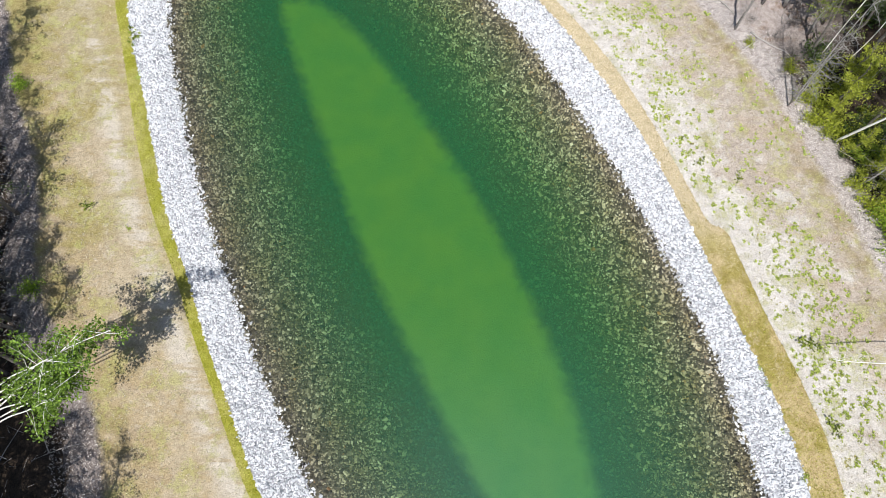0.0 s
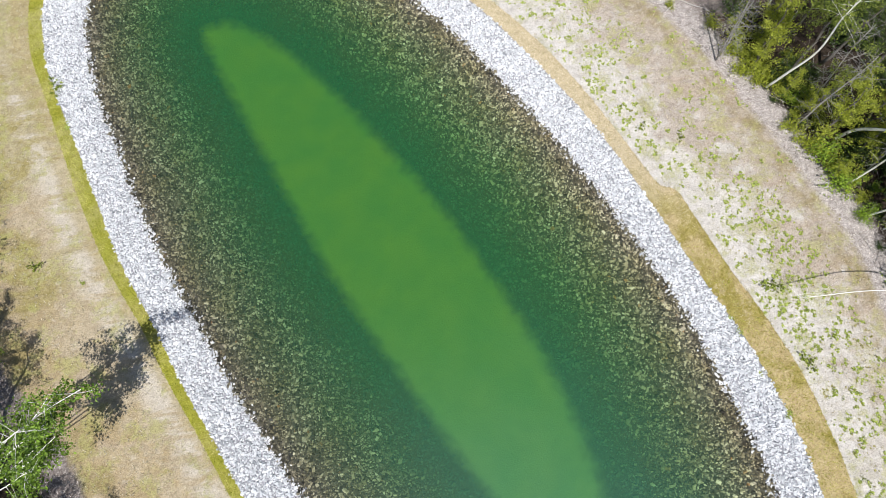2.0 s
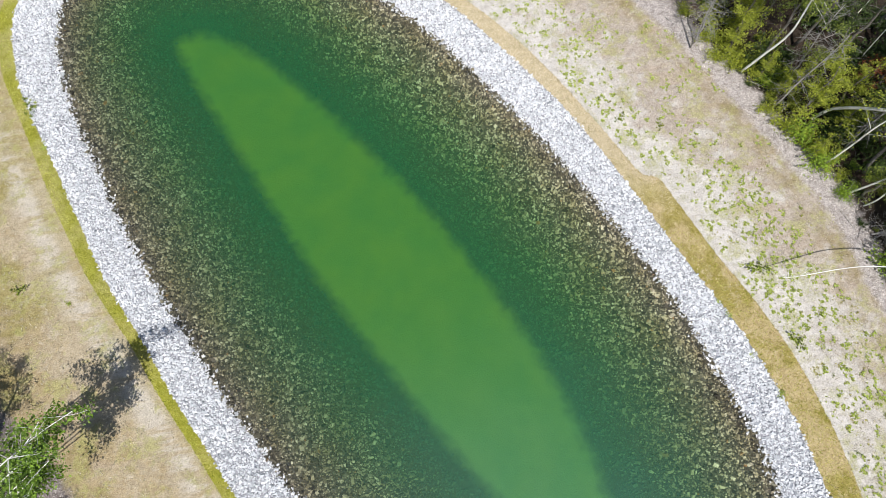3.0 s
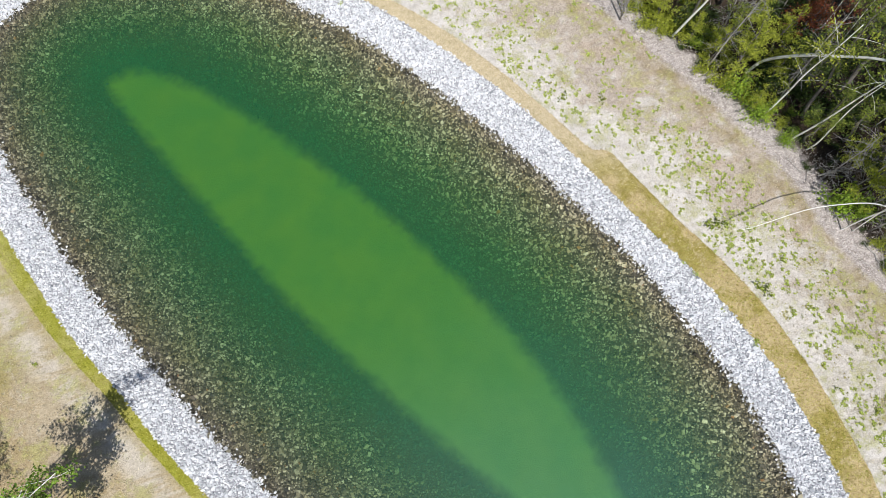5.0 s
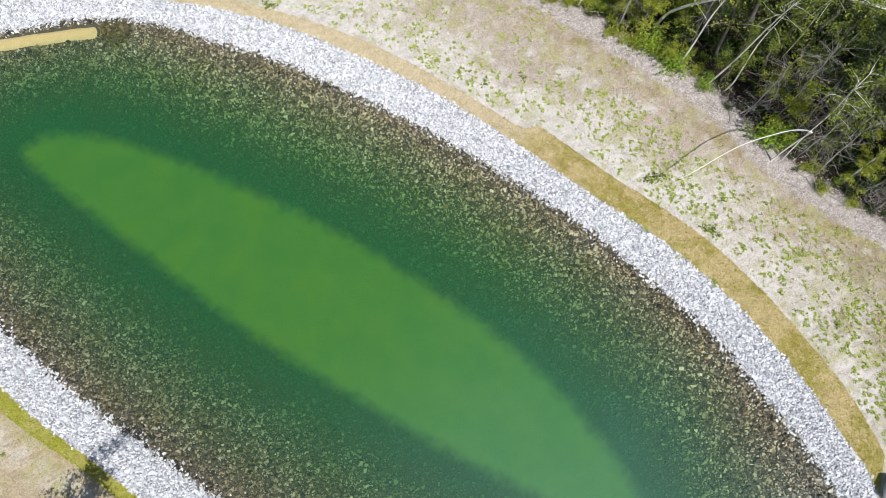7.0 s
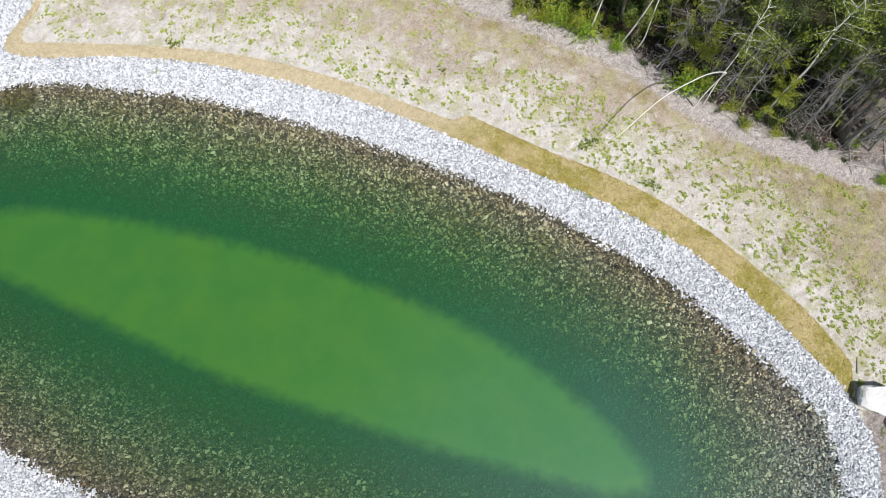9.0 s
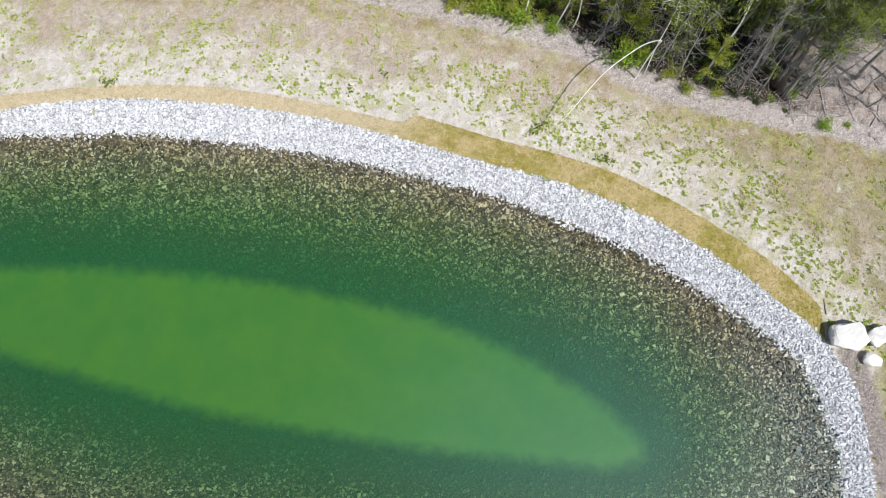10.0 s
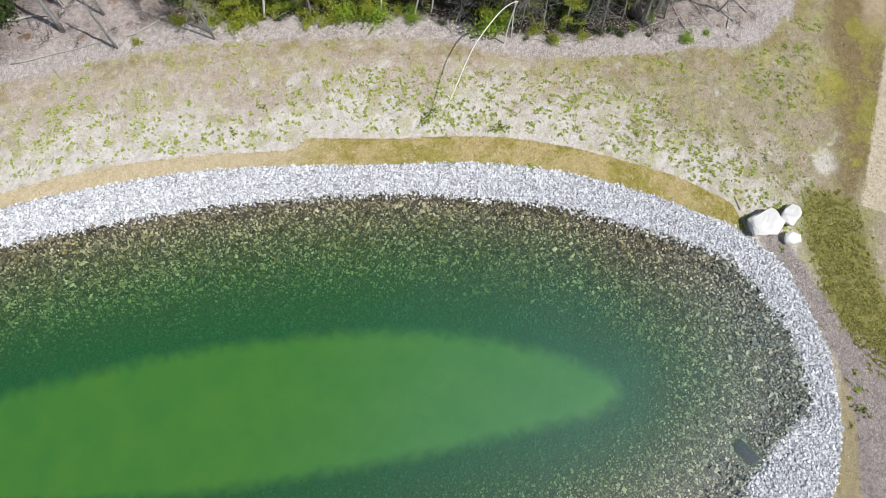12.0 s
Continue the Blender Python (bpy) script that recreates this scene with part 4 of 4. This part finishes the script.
    planted(tall, [(27.9, -4.2, 0.9), (28.3, -4.6, 0.85), (28.7, -3.9, 0.95), (30.3, -6.3, 1.05), (31.2, -8.6, 0.9), (27.4, -2.9, 0.8), (28.0, -1.6, 1.0), (26.9, -3.6, 0.85), (29.2, -2.4, 1.1), (28.9, -0.4, 1.05), (27.8, 0.4, 0.95), (19.6, 25.8, 0.85), (18.3, 28.6, 0.9), (20.6, 23.9, 0.8)], rng)
    pole = birch(68, [(0, 0, 0), (0.1, 0.05, 2.5), (0.05, 0.2, 5), (0.2, 0.1, 7.5), (0.1, 0.2, 9)], 0.038, "slender pale birch pole among forest trees", 12, M_LEAF, leaf_from=0.7)
    poles = []
    for _ in range(400):
        x, y = rng.uniform(16, 38), rng.uniform(-5, 34)
        if 3.6 < lawn_far((x, y)) < 10 and all((x - a) ** 2 + (y - b) ** 2 > 2 for a, b, c in poles):
            poles.append((x, y, rng.uniform(0.7, 1.1)))
    planted(pole, poles[:22], rng)
    red = broadleaf(66, 4.0, M_BARK, M_LEAF_RED, "small tree with withered red-brown leaves", "withered_tree", density=0.9, low=0.25)
    planted(red, [(27.2, 14.0, 1.05), (28.2, 13.7, 0.95), (26.9, 14.9, 0.8)], rng)


def build_shrubs():
    rng = np.random.default_rng(83)
    planted(shrub(91, 1.1, M_SHRUB, "bright green leafy shrub at the wood's edge"),
            [(22.6, 12.7, 1.15), (22.7, 10.9, 0.9), (23.9, 4.8, 1.1), (23.4, 9.0, 0.6), (22.1, 16.2, 0.7), (26.6, -6.2, 0.5), (27.3, -7.2, 0.25), (24.9, 4.0, 0.8), (-20.2, 9.0, 0.6), (-23.2, 20.6, 0.6)], rng)
    planted(shrub(92, 1.2, M_LEAF_LIME, "yellow-green shrub in the undergrowth", leaf_size=0.11),
            [(19.9, 19.6, 0.8), (20.4, 20.6, 1.1), (21.1, 18.4, 0.7), (22.0, 17.0, 0.7), (24.3, 0.9, 0.6), (21.9, 15.2, 0.5), (22.9, 14.6, 0.7), (20.9, 21.8, 1.1), (23.6, 12.0, 0.6), (23.6, 10.0, 0.6),
             (24.6, 2.2, 0.7), (17.2, 23.3, 0.45), (25.0, -0.6, 0.6), (22.7, 18.4, 1.0), (19.2, 21.6, 0.7), (19.9, 18.3, 0.9), (20.6, 17.6, 1.0), (20.6, 19.2, 1.1), (21.6, 16.7, 0.8), (21.5, 20.2, 1.0), (22.4, 15.6, 0.9), (21.3, 17.6, 1.2), (22.0, 13.4, 1.1), (22.6, 12.1, 1.0), (21.5, 14.6, 0.9), (23.3, 11.1, 1.0)], rng)
    spots, brush = [], []
    for _ in range(900):
        x, y = rng.uniform(13, 33), rng.uniform(-11, 31)
        d = signed(np.array([(x, y)]), LAWN)[0]
        thick = noise.noise(Vector((x * 0.45, y * 0.45, 21)))
        if 1.7 < d < 4.6 and y < 21 and thick > -0.05 and (x - 29) ** 2 + (y + 7.5) ** 2 > 9:
            spots.append((x, y, rng.uniform(0.35, 0.75)))
        if 1.9 < d < 6.5 and thick < 0.12 and (y < 0 or y > 14 or rng.uniform() < 0.3):
            brush.append((x, y, rng.uniform(0.5, 1.1)))
    planted(shrub(94, 1.1, M_LEAF_LIME, "small yellow-green bush in the undergrowth"), spots[:26], rng)
    planted(shrub(95, 1.1, M_SHRUB, "small bright green bush in the undergrowth"), spots[26:54], rng)
    brush = brush[:34] + [(28.2, -6.2, 0.8), (29.4, -5.6, 0.9), (27.4, -5.6, 0.7), (30.4, -7.4, 0.8), (29.0, -7.8, 0.6), (28.4, -8.8, 0.5), (31.0, -5.4, 0.9), (30.2, -9.2, 0.6), (28.8, -6.9, 0.45), (29.8, -8.2, 0.5), (27.6, -6.6, 0.4), (30.8, -8.4, 0.5), (29.3, -9.6, 0.4), (28.0, -7.6, 0.35),
                           (17.6, 25.0, 0.8), (18.6, 23.6, 0.7), (16.2, 26.6, 0.7), (17.4, 28.4, 0.9), (19.4, 22.2, 0.7)]
    planted(dead_brush(96), brush[0::2], rng)
    planted(dead_brush(97), brush[1::2], rng)
    spots = []
    for _ in range(1000):
        x, y = rng.uniform(15, 38), rng.uniform(-10, 36)
        d = signed(np.array([(x, y)]), LAWN)[0]
        if 2.6 < d < 12 and (d > 5 or noise.noise(Vector((x * 0.5, y * 0.5, 11))) > -0.12) and (x - 30) ** 2 + (y + 6.5) ** 2 > 15 and (x - 17.0) ** 2 + (y - 27) ** 2 > 16:
            spots.append((x, y, rng.uniform(0.6, 1.3)))
    skirt = []
    for _ in range(700):
        x, y = rng.uniform(18, 30), rng.uniform(-4.5, 19)
        d = signed(np.array([(x, y)]), LAWN)[0]
        if 1.25 < d < 4.5 and all((x - a) ** 2 + (y - b) ** 2 > 0.3 for a, b, c in skirt):
            skirt.append((x, y, rng.uniform(0.3, 0.75)))
    planted(shrub(98, 1.1, M_LEAF_SHADE, "dark green bush in the shade of the wood's edge"), skirt[:80], rng)
    planted(shrub(93, 1.1, M_LEAF_SHADE, "low dark green undergrowth bush, shade put into the leaves"), spots[:95], rng)


build_birches()
build_dead_trees()
build_wood()
build_shrubs()


# ============ fallen wood ============
def build_fallen():
    rng = np.random.default_rng(101)
    logs = [((16.2, 31.5), (17.4, 28.9), 0.09), ((13.8, 29.4), (16.8, 25.1), 0.05), ((17.4, 24.0), (19.4, 22.4), 0.05), ((23.9, 2.6), (24.2, 1.0), 0.03),
            ((24.5, 0.3), (25.2, -1.6), 0.03), ((23.9, 6.6), (26.6, 6.3), 0.05), ((27.2, -4.4), (25.9, -3.0), 0.035), ((27.6, -5.2), (29.6, -6.8), 0.035),
            ((28.6, -8.6), (28.9, -7.8), 0.04), ((16.9, 22.9), (18.2, 23.8), 0.04), ((30.2, -5.0), (27.8, -7.4), 0.03), ((27.2, -6.0), (29.2, -4.6), 0.03), ((28.0, -8.2), (30.6, -8.0), 0.028), ((29.9, -9.6), (29.0, -6.4), 0.025), ((26.0, -4.2), (27.6, -6.6), 0.035), ((31.2, -9.8), (29.6, -8.2), 0.03), ((29.4, -9.2), (31.0, -6.8), 0.035)]
    for _ in range(22):
        x, y, a, k = rng.uniform(27.2, 31.0), rng.uniform(-9.4, -4.6), rng.uniform(0, 6.28), rng.uniform(0.6, 1.6)
        logs.append(((x, y), (x + k * math.cos(a), y + k * math.sin(a)), rng.uniform(0.014, 0.028)))
    for (x0, y0), (x1, y1), r in logs:
        t = Woody(int(rng.integers(1, 9999)))
        n = 7
        p = [(x0 + (x1 - x0) * s + t.rng.normal(0, 0.05), y0 + (y1 - y0) * s + t.rng.normal(0, 0.05), height_at(x0 + (x1 - x0) * s, y0 + (y1 - y0) * s) + r * 0.8 + 0.04) for s in np.linspace(0, 1, n)]
        t.tube(p, r, r * 0.5, 7)
        for _ in range(4):
            q = p[int(t.rng.integers(1, n))]
            a = t.rng.uniform(0, 6.28)
            t.branch(q, (np.cos(a), np.sin(a), 0.3), t.rng.uniform(0.3, 0.8), r * 0.3, 0.5, 0.3, 3, 4)
        me = mesh_np("fallen_log", np.concatenate(t.v), t.f, M_TWIG, True)
        tagged(new("fallen_log", me), "bleached fallen log lying in leaf litter", "log", "fallen logs")
    # twigs strewn over the litter
    t = Woody(120)
    done = 0
    while done < 1100:
        x, y = (t.rng.uniform(11, 36), t.rng.uniform(-12, 36)) if done % 4 else (t.rng.uniform(-27, -15), t.rng.uniform(-2, 24))
        d = signed(np.array([(x, y)]), LAWN)[0]
        if d < 0.5 or d > 9:
            continue
        a = t.rng.uniform(0, 6.28)
        big = t.rng.uniform() < 0.18
        t.branch((x, y, height_at(x, y) + 0.02), (np.cos(a), np.sin(a), t.rng.uniform(0, 0.25) * (2 if big else 1)), t.rng.uniform(0.8, 2.2) if big else t.rng.uniform(0.25, 0.9),
                 0.02 if big else 0.01, 0.2, 0.2, 3, 3)
        done += 1
    tagged(part_np("fallen_twigs", np.concatenate(t.v), t.f, M_TWIG), "bleached twigs strewn over leaf litter", "twigs", kind="stuff")


build_fallen()


# ============ boulders, pipe, sand bar ============
def boulder(seed, x, y, sx, sy, sz, turn, label):
    rng = np.random.default_rng(seed)
    bm = bmesh.new()
    bmesh.ops.create_icosphere(bm, subdivisions=4, radius=1.25)
    planes = [(Vector(rng.normal(size=3)).normalized(), rng.uniform(0.95, 1.12)) for _ in range(6)]
    planes += [(Vector(d) + 0.18 * Vector(rng.normal(size=3)), rng.uniform(0.84, 0.95)) for d in ((1, 0, 0), (-1, 0, 0), (0, 1, 0), (0, -1, 0), (0, 0, 1))]
    planes = [(d.normalized(), at) for d, at in planes]
    for v in bm.verts:
        p = v.co.copy()
        for d, at in planes:
            over = p.dot(d) - at
            if over > 0:
                p -= d * over
        p += 0.09 * noise.noise_vector(p * 1.5 + Vector((seed, 0, 0))) + 0.025 * noise.noise_vector(p * 6)
        v.co = Vector((p.x * sx / 2, p.y * sy / 2, p.z * sz / 2))
    me = bpy.data.meshes.new("boulder")
    bm.to_mesh(me)
    bm.free()
    me.materials.append(M_BOULDER)
    ob = tagged(new("boulder", me), label, "boulder", "boulders at the pond's corner")
    ob.matrix_basis = pose(x, y, height_at(x, y) + sz * 0.42, 0, 0, turn)


boulder(3, 16.6, -11.95, 1.85, 1.3, 0.85, -47, "large white quarried limestone block beside the riprap")
boulder(5, 17.4, -13.1, 1.15, 0.85, 0.6, -20, "smaller grey-white limestone boulder")
boulder(8, 16.25, -13.4, 0.85, 0.6, 0.45, -70, "small blocky white limestone boulder")


def build_stake():
    t = Woody(2)
    x0, y0, x1, y1 = 17.75, -10.35, 17.1, -10.75
    t.tube([(x0 + (x1 - x0) * k / 4, y0 + (y1 - y0) * k / 4, height_at(x0, y0) + 0.035 + 0.008 * k) for k in range(5)], 0.042, 0.036, 4)
    tagged(new("wooden_stake", mesh_np("wooden_stake", np.concatenate(t.v), t.f, M_STAKE)), "pale wooden stake lying at the end of the turf", "stake")


build_stake()


def build_pipe():
    a, b = Vector((5.62, -12.55, -0.35)), Vector((5.0, -13.4, -0.31))
    n = 28
    sides, r = 20, 0.29
    along = (b - a).normalized()
    u = along.cross(Vector((0, 0, 1))).normalized()
    w = along.cross(u)
    verts, faces = [], []
    rings = [(k / n, r * (1.0 if k % 2 else 0.92)) for k in range(n + 1)] + [(1 - k / 8, r * 0.84) for k in range(9)]
    for s, rad in rings:
        c = a + (b - a) * s
        verts += [tuple(c + rad * (math.cos(j * 2 * math.pi / sides) * u + math.sin(j * 2 * math.pi / sides) * w)) for j in range(sides)]
    for k in range(len(rings)):
        for j in range(sides):
            p, q = k * sides, ((k + 1) % len(rings)) * sides
            faces.append((p + j, p + (j + 1) % sides, q + (j + 1) % sides, q + j))
    tagged(new("culvert_pipe", mesh_np("culvert_pipe", verts, faces, M_PIPE, False)), "dark navy corrugated culvert pipe lying under water in the stones", "pipe")


build_pipe()


def build_bar():
    xs, ys, w = spline([(-12.4, 34.4), (-9.0, 33.9), (-6.0, 32.75), (-2.7, 31.2)], 8, False), [], 9
    verts, faces = [], []
    for i, p in enumerate(xs):
        d = xs[min(i + 1, len(xs) - 1)] - xs[max(i - 1, 0)]
        nrm = np.array([-d[1], d[0]]) / np.linalg.norm(d)
        for j in range(w):
            s = j / (w - 1) * 2 - 1
            edge = 0.05 * math.sin(i * 1.3 + j)
            q = p + nrm * (s * 0.52 + edge * abs(s))
            end = min(1, (len(xs) - 1 - i) / 1.5 + 0.35)
            verts.append((q[0], q[1], -0.03 - 0.5 * abs(s) ** 6 - 0.2 * (1 - end)))
    for i in range(len(xs) - 1):
        for j in range(w - 1):
            faces.append((i * w + j, i * w + j + 1, (i + 1) * w + j + 1, (i + 1) * w + j))
    tagged(part_np("sand_bar", verts, faces, M_SAND, smooth=True), "flat tan sand bar just under the water", "sand", kind="structure")


build_bar()


# ============ weeds and grass ============
def tuft(seed, leaves, reach, material, label, name="weed"):
    t = Woody(seed)
    for _ in range(6):
        a = t.rng.uniform(0, 2 * np.pi)
        p = t.branch((0, 0, 0), (np.cos(a), np.sin(a), t.rng.uniform(0.3, 1.2)), reach * t.rng.uniform(0.6, 1.0), 0.006, 0.2, 0.3, 3, 3)
        for q in p[1:]:
            t.leaves(q, max(2, leaves // 18), reach * 0.16, 0.07, 0.4)
    return t.thing(name, M_WEED, material, label, "weed", "weeds in the dry grass", "stem", "foliage")


def leaf_rosettes(rng, q, low=0.05, high=0.14, per=9, clump=1, spread=0.12):
    if clump > 1:
        q = np.repeat(q, rng.integers(1, clump + 1, len(q)), 0)
        q = q + rng.normal(0, spread, q.shape)
    k = len(q)
    s = np.repeat(rng.uniform(low, high, k), per)
    z = terrain(q, True)[0]
    c = np.repeat(np.column_stack([q, z]), per, 0)
    a = rng.uniform(0, 2 * np.pi, k * per)
    d = np.column_stack([np.cos(a), np.sin(a), rng.uniform(0.05, 0.4, k * per)]) * s[:, None]
    w = np.column_stack([-np.sin(a), np.cos(a), np.zeros(k * per)]) * s[:, None] * 0.3
    up = np.column_stack([np.zeros((k * per, 2)), s * 0.25])
    v = np.stack([c, c + d * 0.55 + w + up, c + d, c + d * 0.55 - w + up], 1).reshape(-1, 3)
    return v, np.arange(len(v)).reshape(-1, 4)


def build_weeds():
    rng = np.random.default_rng(131)
    protos = [tuft(141, 40, 0.2, M_WEED, "small bright green broadleaf weed in dry grass"), tuft(142, 70, 0.26, M_LEAF, "bushy bright green weed in dry grass"),
              tuft(143, 30, 0.15, M_LEAF_LIME, "small yellow-green weed tuft in dry grass"), tuft(144, 34, 0.18, M_BRUSH, "dull olive weed tuft in dry grass")]
    spots = [[] for _ in protos]
    for x, y, s, k in [(13.45, 15.95, 1.3, 1), (15.3, 4.35, 1.2, 0), (15.05, 5.0, 0.8, 0), (16.25, 0.2, 1.2, 0), (15.6, 2.2, 0.7, 0), (-17.6, 23.7, 1.7, 1), (-16.8, 21.2, 1.2, 0), (-18.3, 13.5, 1.2, 1),
                       (15.35, 15.0, 0.9, 1), (17.5, 6.1, 1.6, 1), (17.2, 6.5, 1.2, 0), (17.9, 2.3, 1.4, 1), (12.1, 18.6, 1.2, 2), (6.3, 27.1, 1.5, 1), (4.3, 26.4, 0.9, 0), (16.8, -11.0, 1.2, 0), (15.1, -15.3, 0.8, 3),
                       (11.3, -16.0, 0.9, 3), (9.9, -16.9, 1.1, 3), (12.2, -15.4, 0.8, 3), (7.9, -17.3, 1.2, 3), (9.1, -17.1, 0.9, 2), (9.6, -17.5, 1.3, 0), (8.6, -17.7, 1.2, 1), (10.4, -17.2, 1.0, 2), (-16.0, 12.2, 0.8, 0)]:
        spots[k].append((x, y, s))
    count = 0
    for _ in range(4000):
        x, y = rng.uniform(2, 30), rng.uniform(-14, 36)
        q = np.array([(x, y)])
        dt, dl = signed(q, TURF)[0], signed(q, LAWN)[0]
        if dt < 0.4 or dl > -0.6 or y < -13:
            continue
        patch = noise.noise(Vector((x * 0.35, y * 0.35, 3))) + 0.25
        if rng.uniform() > 0.12 + 0.75 * max(0, patch - 0.1) * (1 if dt < 4.5 else 0.35):
            continue
        spots[int(rng.choice(4, p=(0.38, 0.1, 0.34, 0.18)))].append((x, y, rng.uniform(0.3, 0.75)))
        count += 1
        if count >= 110:
            break
    q = scatter(rng, (2, 30, -14, 36), 0.34)
    dt, dl = signed(q, TURF), signed(q, LAWN)
    patch = np.array([noise.noise(Vector((x * 0.3, y * 0.3, 7))) for x, y in q])
    q = q[(dt > 0.3) & (dl < 0.2) & (rng.uniform(size=len(q)) < np.where(dt < 4.4, 0.42, 0.1) + 0.6 * patch)]
    tagged(part_np("small_weeds", *leaf_rosettes(rng, q, 0.05, 0.125, 8, 5, 0.11), M_WEED), "tiny yellow-green weeds dotted over dry grass", "weeds", kind="stuff")
    q = scatter(rng, (10, 30, -14, 12), 0.36)
    dt, dl = signed(q, TURF), signed(q, LAWN)
    patch = np.array([noise.noise(Vector((x * 0.4, y * 0.4, 17))) for x, y in q])
    q = q[(dt > 0.5) & (dl < 0.4) & (rng.uniform(size=len(q)) < 0.1 + 0.6 * patch + 0.012 * (4 - q[:, 1]))]
    tagged(part_np("dull_weeds", *leaf_rosettes(rng, q, 0.03, 0.08, 8, 3, 0.1), M_DULL), "low dull olive weeds dotted over dry grass", "weeds", kind="stuff")
    for proto, places in zip(protos, spots):
        for k, (x, y, s) in enumerate(places):
            m = grounded(x, y, rng.uniform(0, 360), s, 0.0)
            if k == 0:
                proto.matrix_basis = m
            else:
                copy_thing(proto, m)


def blades(rng, q, low, high, lean, width, per):
    """Short blades in clumps, as one mesh."""
    k = len(q)
    z = terrain(q, True)[0]
    c = np.repeat(np.column_stack([q, z]), per, 0) + np.column_stack([rng.normal(0, 0.035, (k * per, 2)), np.zeros(k * per)])
    a = rng.uniform(0, 2 * np.pi, k * per)
    d = np.column_stack([np.cos(a), np.sin(a), np.zeros(k * per)])
    side = np.column_stack([-np.sin(a), np.cos(a), np.zeros(k * per)]) * width
    h = rng.uniform(low, high, (k * per, 1))
    tip = c + d * h * rng.uniform(0.2, lean, (k * per, 1)) + np.array([0, 0, 1.0]) * h
    v = np.stack([c - side, c + side, tip], 1).reshape(-1, 3)
    return v, np.arange(len(v)).reshape(-1, 3)


def build_grass():
    rng = np.random.default_rng(151)
    q = scatter(rng, (-22, 30, -19, 36), 0.28)
    fields = terrain(q, True)[1]
    lawn = (fields["d_turf"] > 0.02) & (fields["d_lawn"] < 0.3)
    q2 = q[lawn & (rng.uniform(size=len(q)) < 0.75)]
    tagged(part_np("dry_grass", *blades(rng, q2, 0.03, 0.1, 1.6, 0.011, 6), M_STRAW), "sparse dry straw-coloured grass blades", "grass", kind="stuff")
    q = scatter(rng, (-22, 20, -19, 36), 0.11)
    fields = terrain(q, True)[1]
    q3 = q[(fields["d_turf"] < 0.03) & (fields["d_riprap"] > 0.0)]
    lush = q3[:, 0] < -4 + rng.normal(0, 1.0, len(q3))
    mixed = lush | ((q3[:, 1] < 9) & (rng.uniform(size=len(q3)) < 0.35 + 0.35 * np.clip((5 - q3[:, 1]) / 6, 0, 1)))
    pale = ~mixed & (q3[:, 1] > 12.5 + rng.normal(0, 1.6, len(q3)))
    tagged(part_np("pale_turf", *blades(rng, q3[pale], 0.03, 0.085, 1.2, 0.012, 4), M_TURF_PALE), "pale bleached turf grass along the stones", "grass", kind="stuff")
    mixed, q3 = mixed[~pale], q3[~pale]
    tagged(part_np("tan_turf", *blades(rng, q3[~mixed], 0.03, 0.085, 1.2, 0.012, 4), M_TURF), "straw-coloured turf grass along the stones", "grass", kind="stuff")
    tagged(part_np("olive_turf", *blades(rng, q3[mixed], 0.03, 0.085, 1.2, 0.012, 4), M_TURF_LUSH), "olive green turf grass along the stones", "grass", kind="stuff")
    q = scatter(rng, (3, 18, -20, -11.5), 0.1)
    fields = terrain(q, True)[1]
    q5 = q[(fields["d_straw"] < 0.72 + rng.normal(0, 0.1, len(q))) & (fields["d_riprap"] > 0.05)]
    tagged(part_np("straw_mulch", *blades(rng, q5, 0.02, 0.06, 3.5, 0.009, 4), M_CHAFF), "pale grey straw stalks strewn along the stones", "straw", kind="stuff")
    q = scatter(rng, (-26, 33, -12, 34), 0.17)
    fields = terrain(q, True)[1]
    q6 = q[(fields["d_lawn"] > 0.25 + rng.normal(0, 0.15, len(q))) & (fields["d_lawn"] < 2.4)]
    tagged(part_np("wood_chips", *blades(rng, q6, 0.02, 0.05, 3.5, 0.016, 4), M_CHAFF), "bleached wood chips and stalks at the wood's edge", "wood chips", kind="stuff")
    q = scatter(rng, (9, 22, -21, -13), 0.2)
    d = line_distance(q, WEEDS, False) + rng.normal(0, 0.25, len(q))
    q4 = q[(d < 1.25) & (signed(q, RIPRAP) > 0.95)]
    tagged(part_np("weed_thicket", *leaf_rosettes(rng, q4, 0.06, 0.13, 8, 3, 0.08), M_BRUSH), "thicket of dull olive weeds beside the track", "weeds", kind="stuff")


build_weeds()
build_grass()
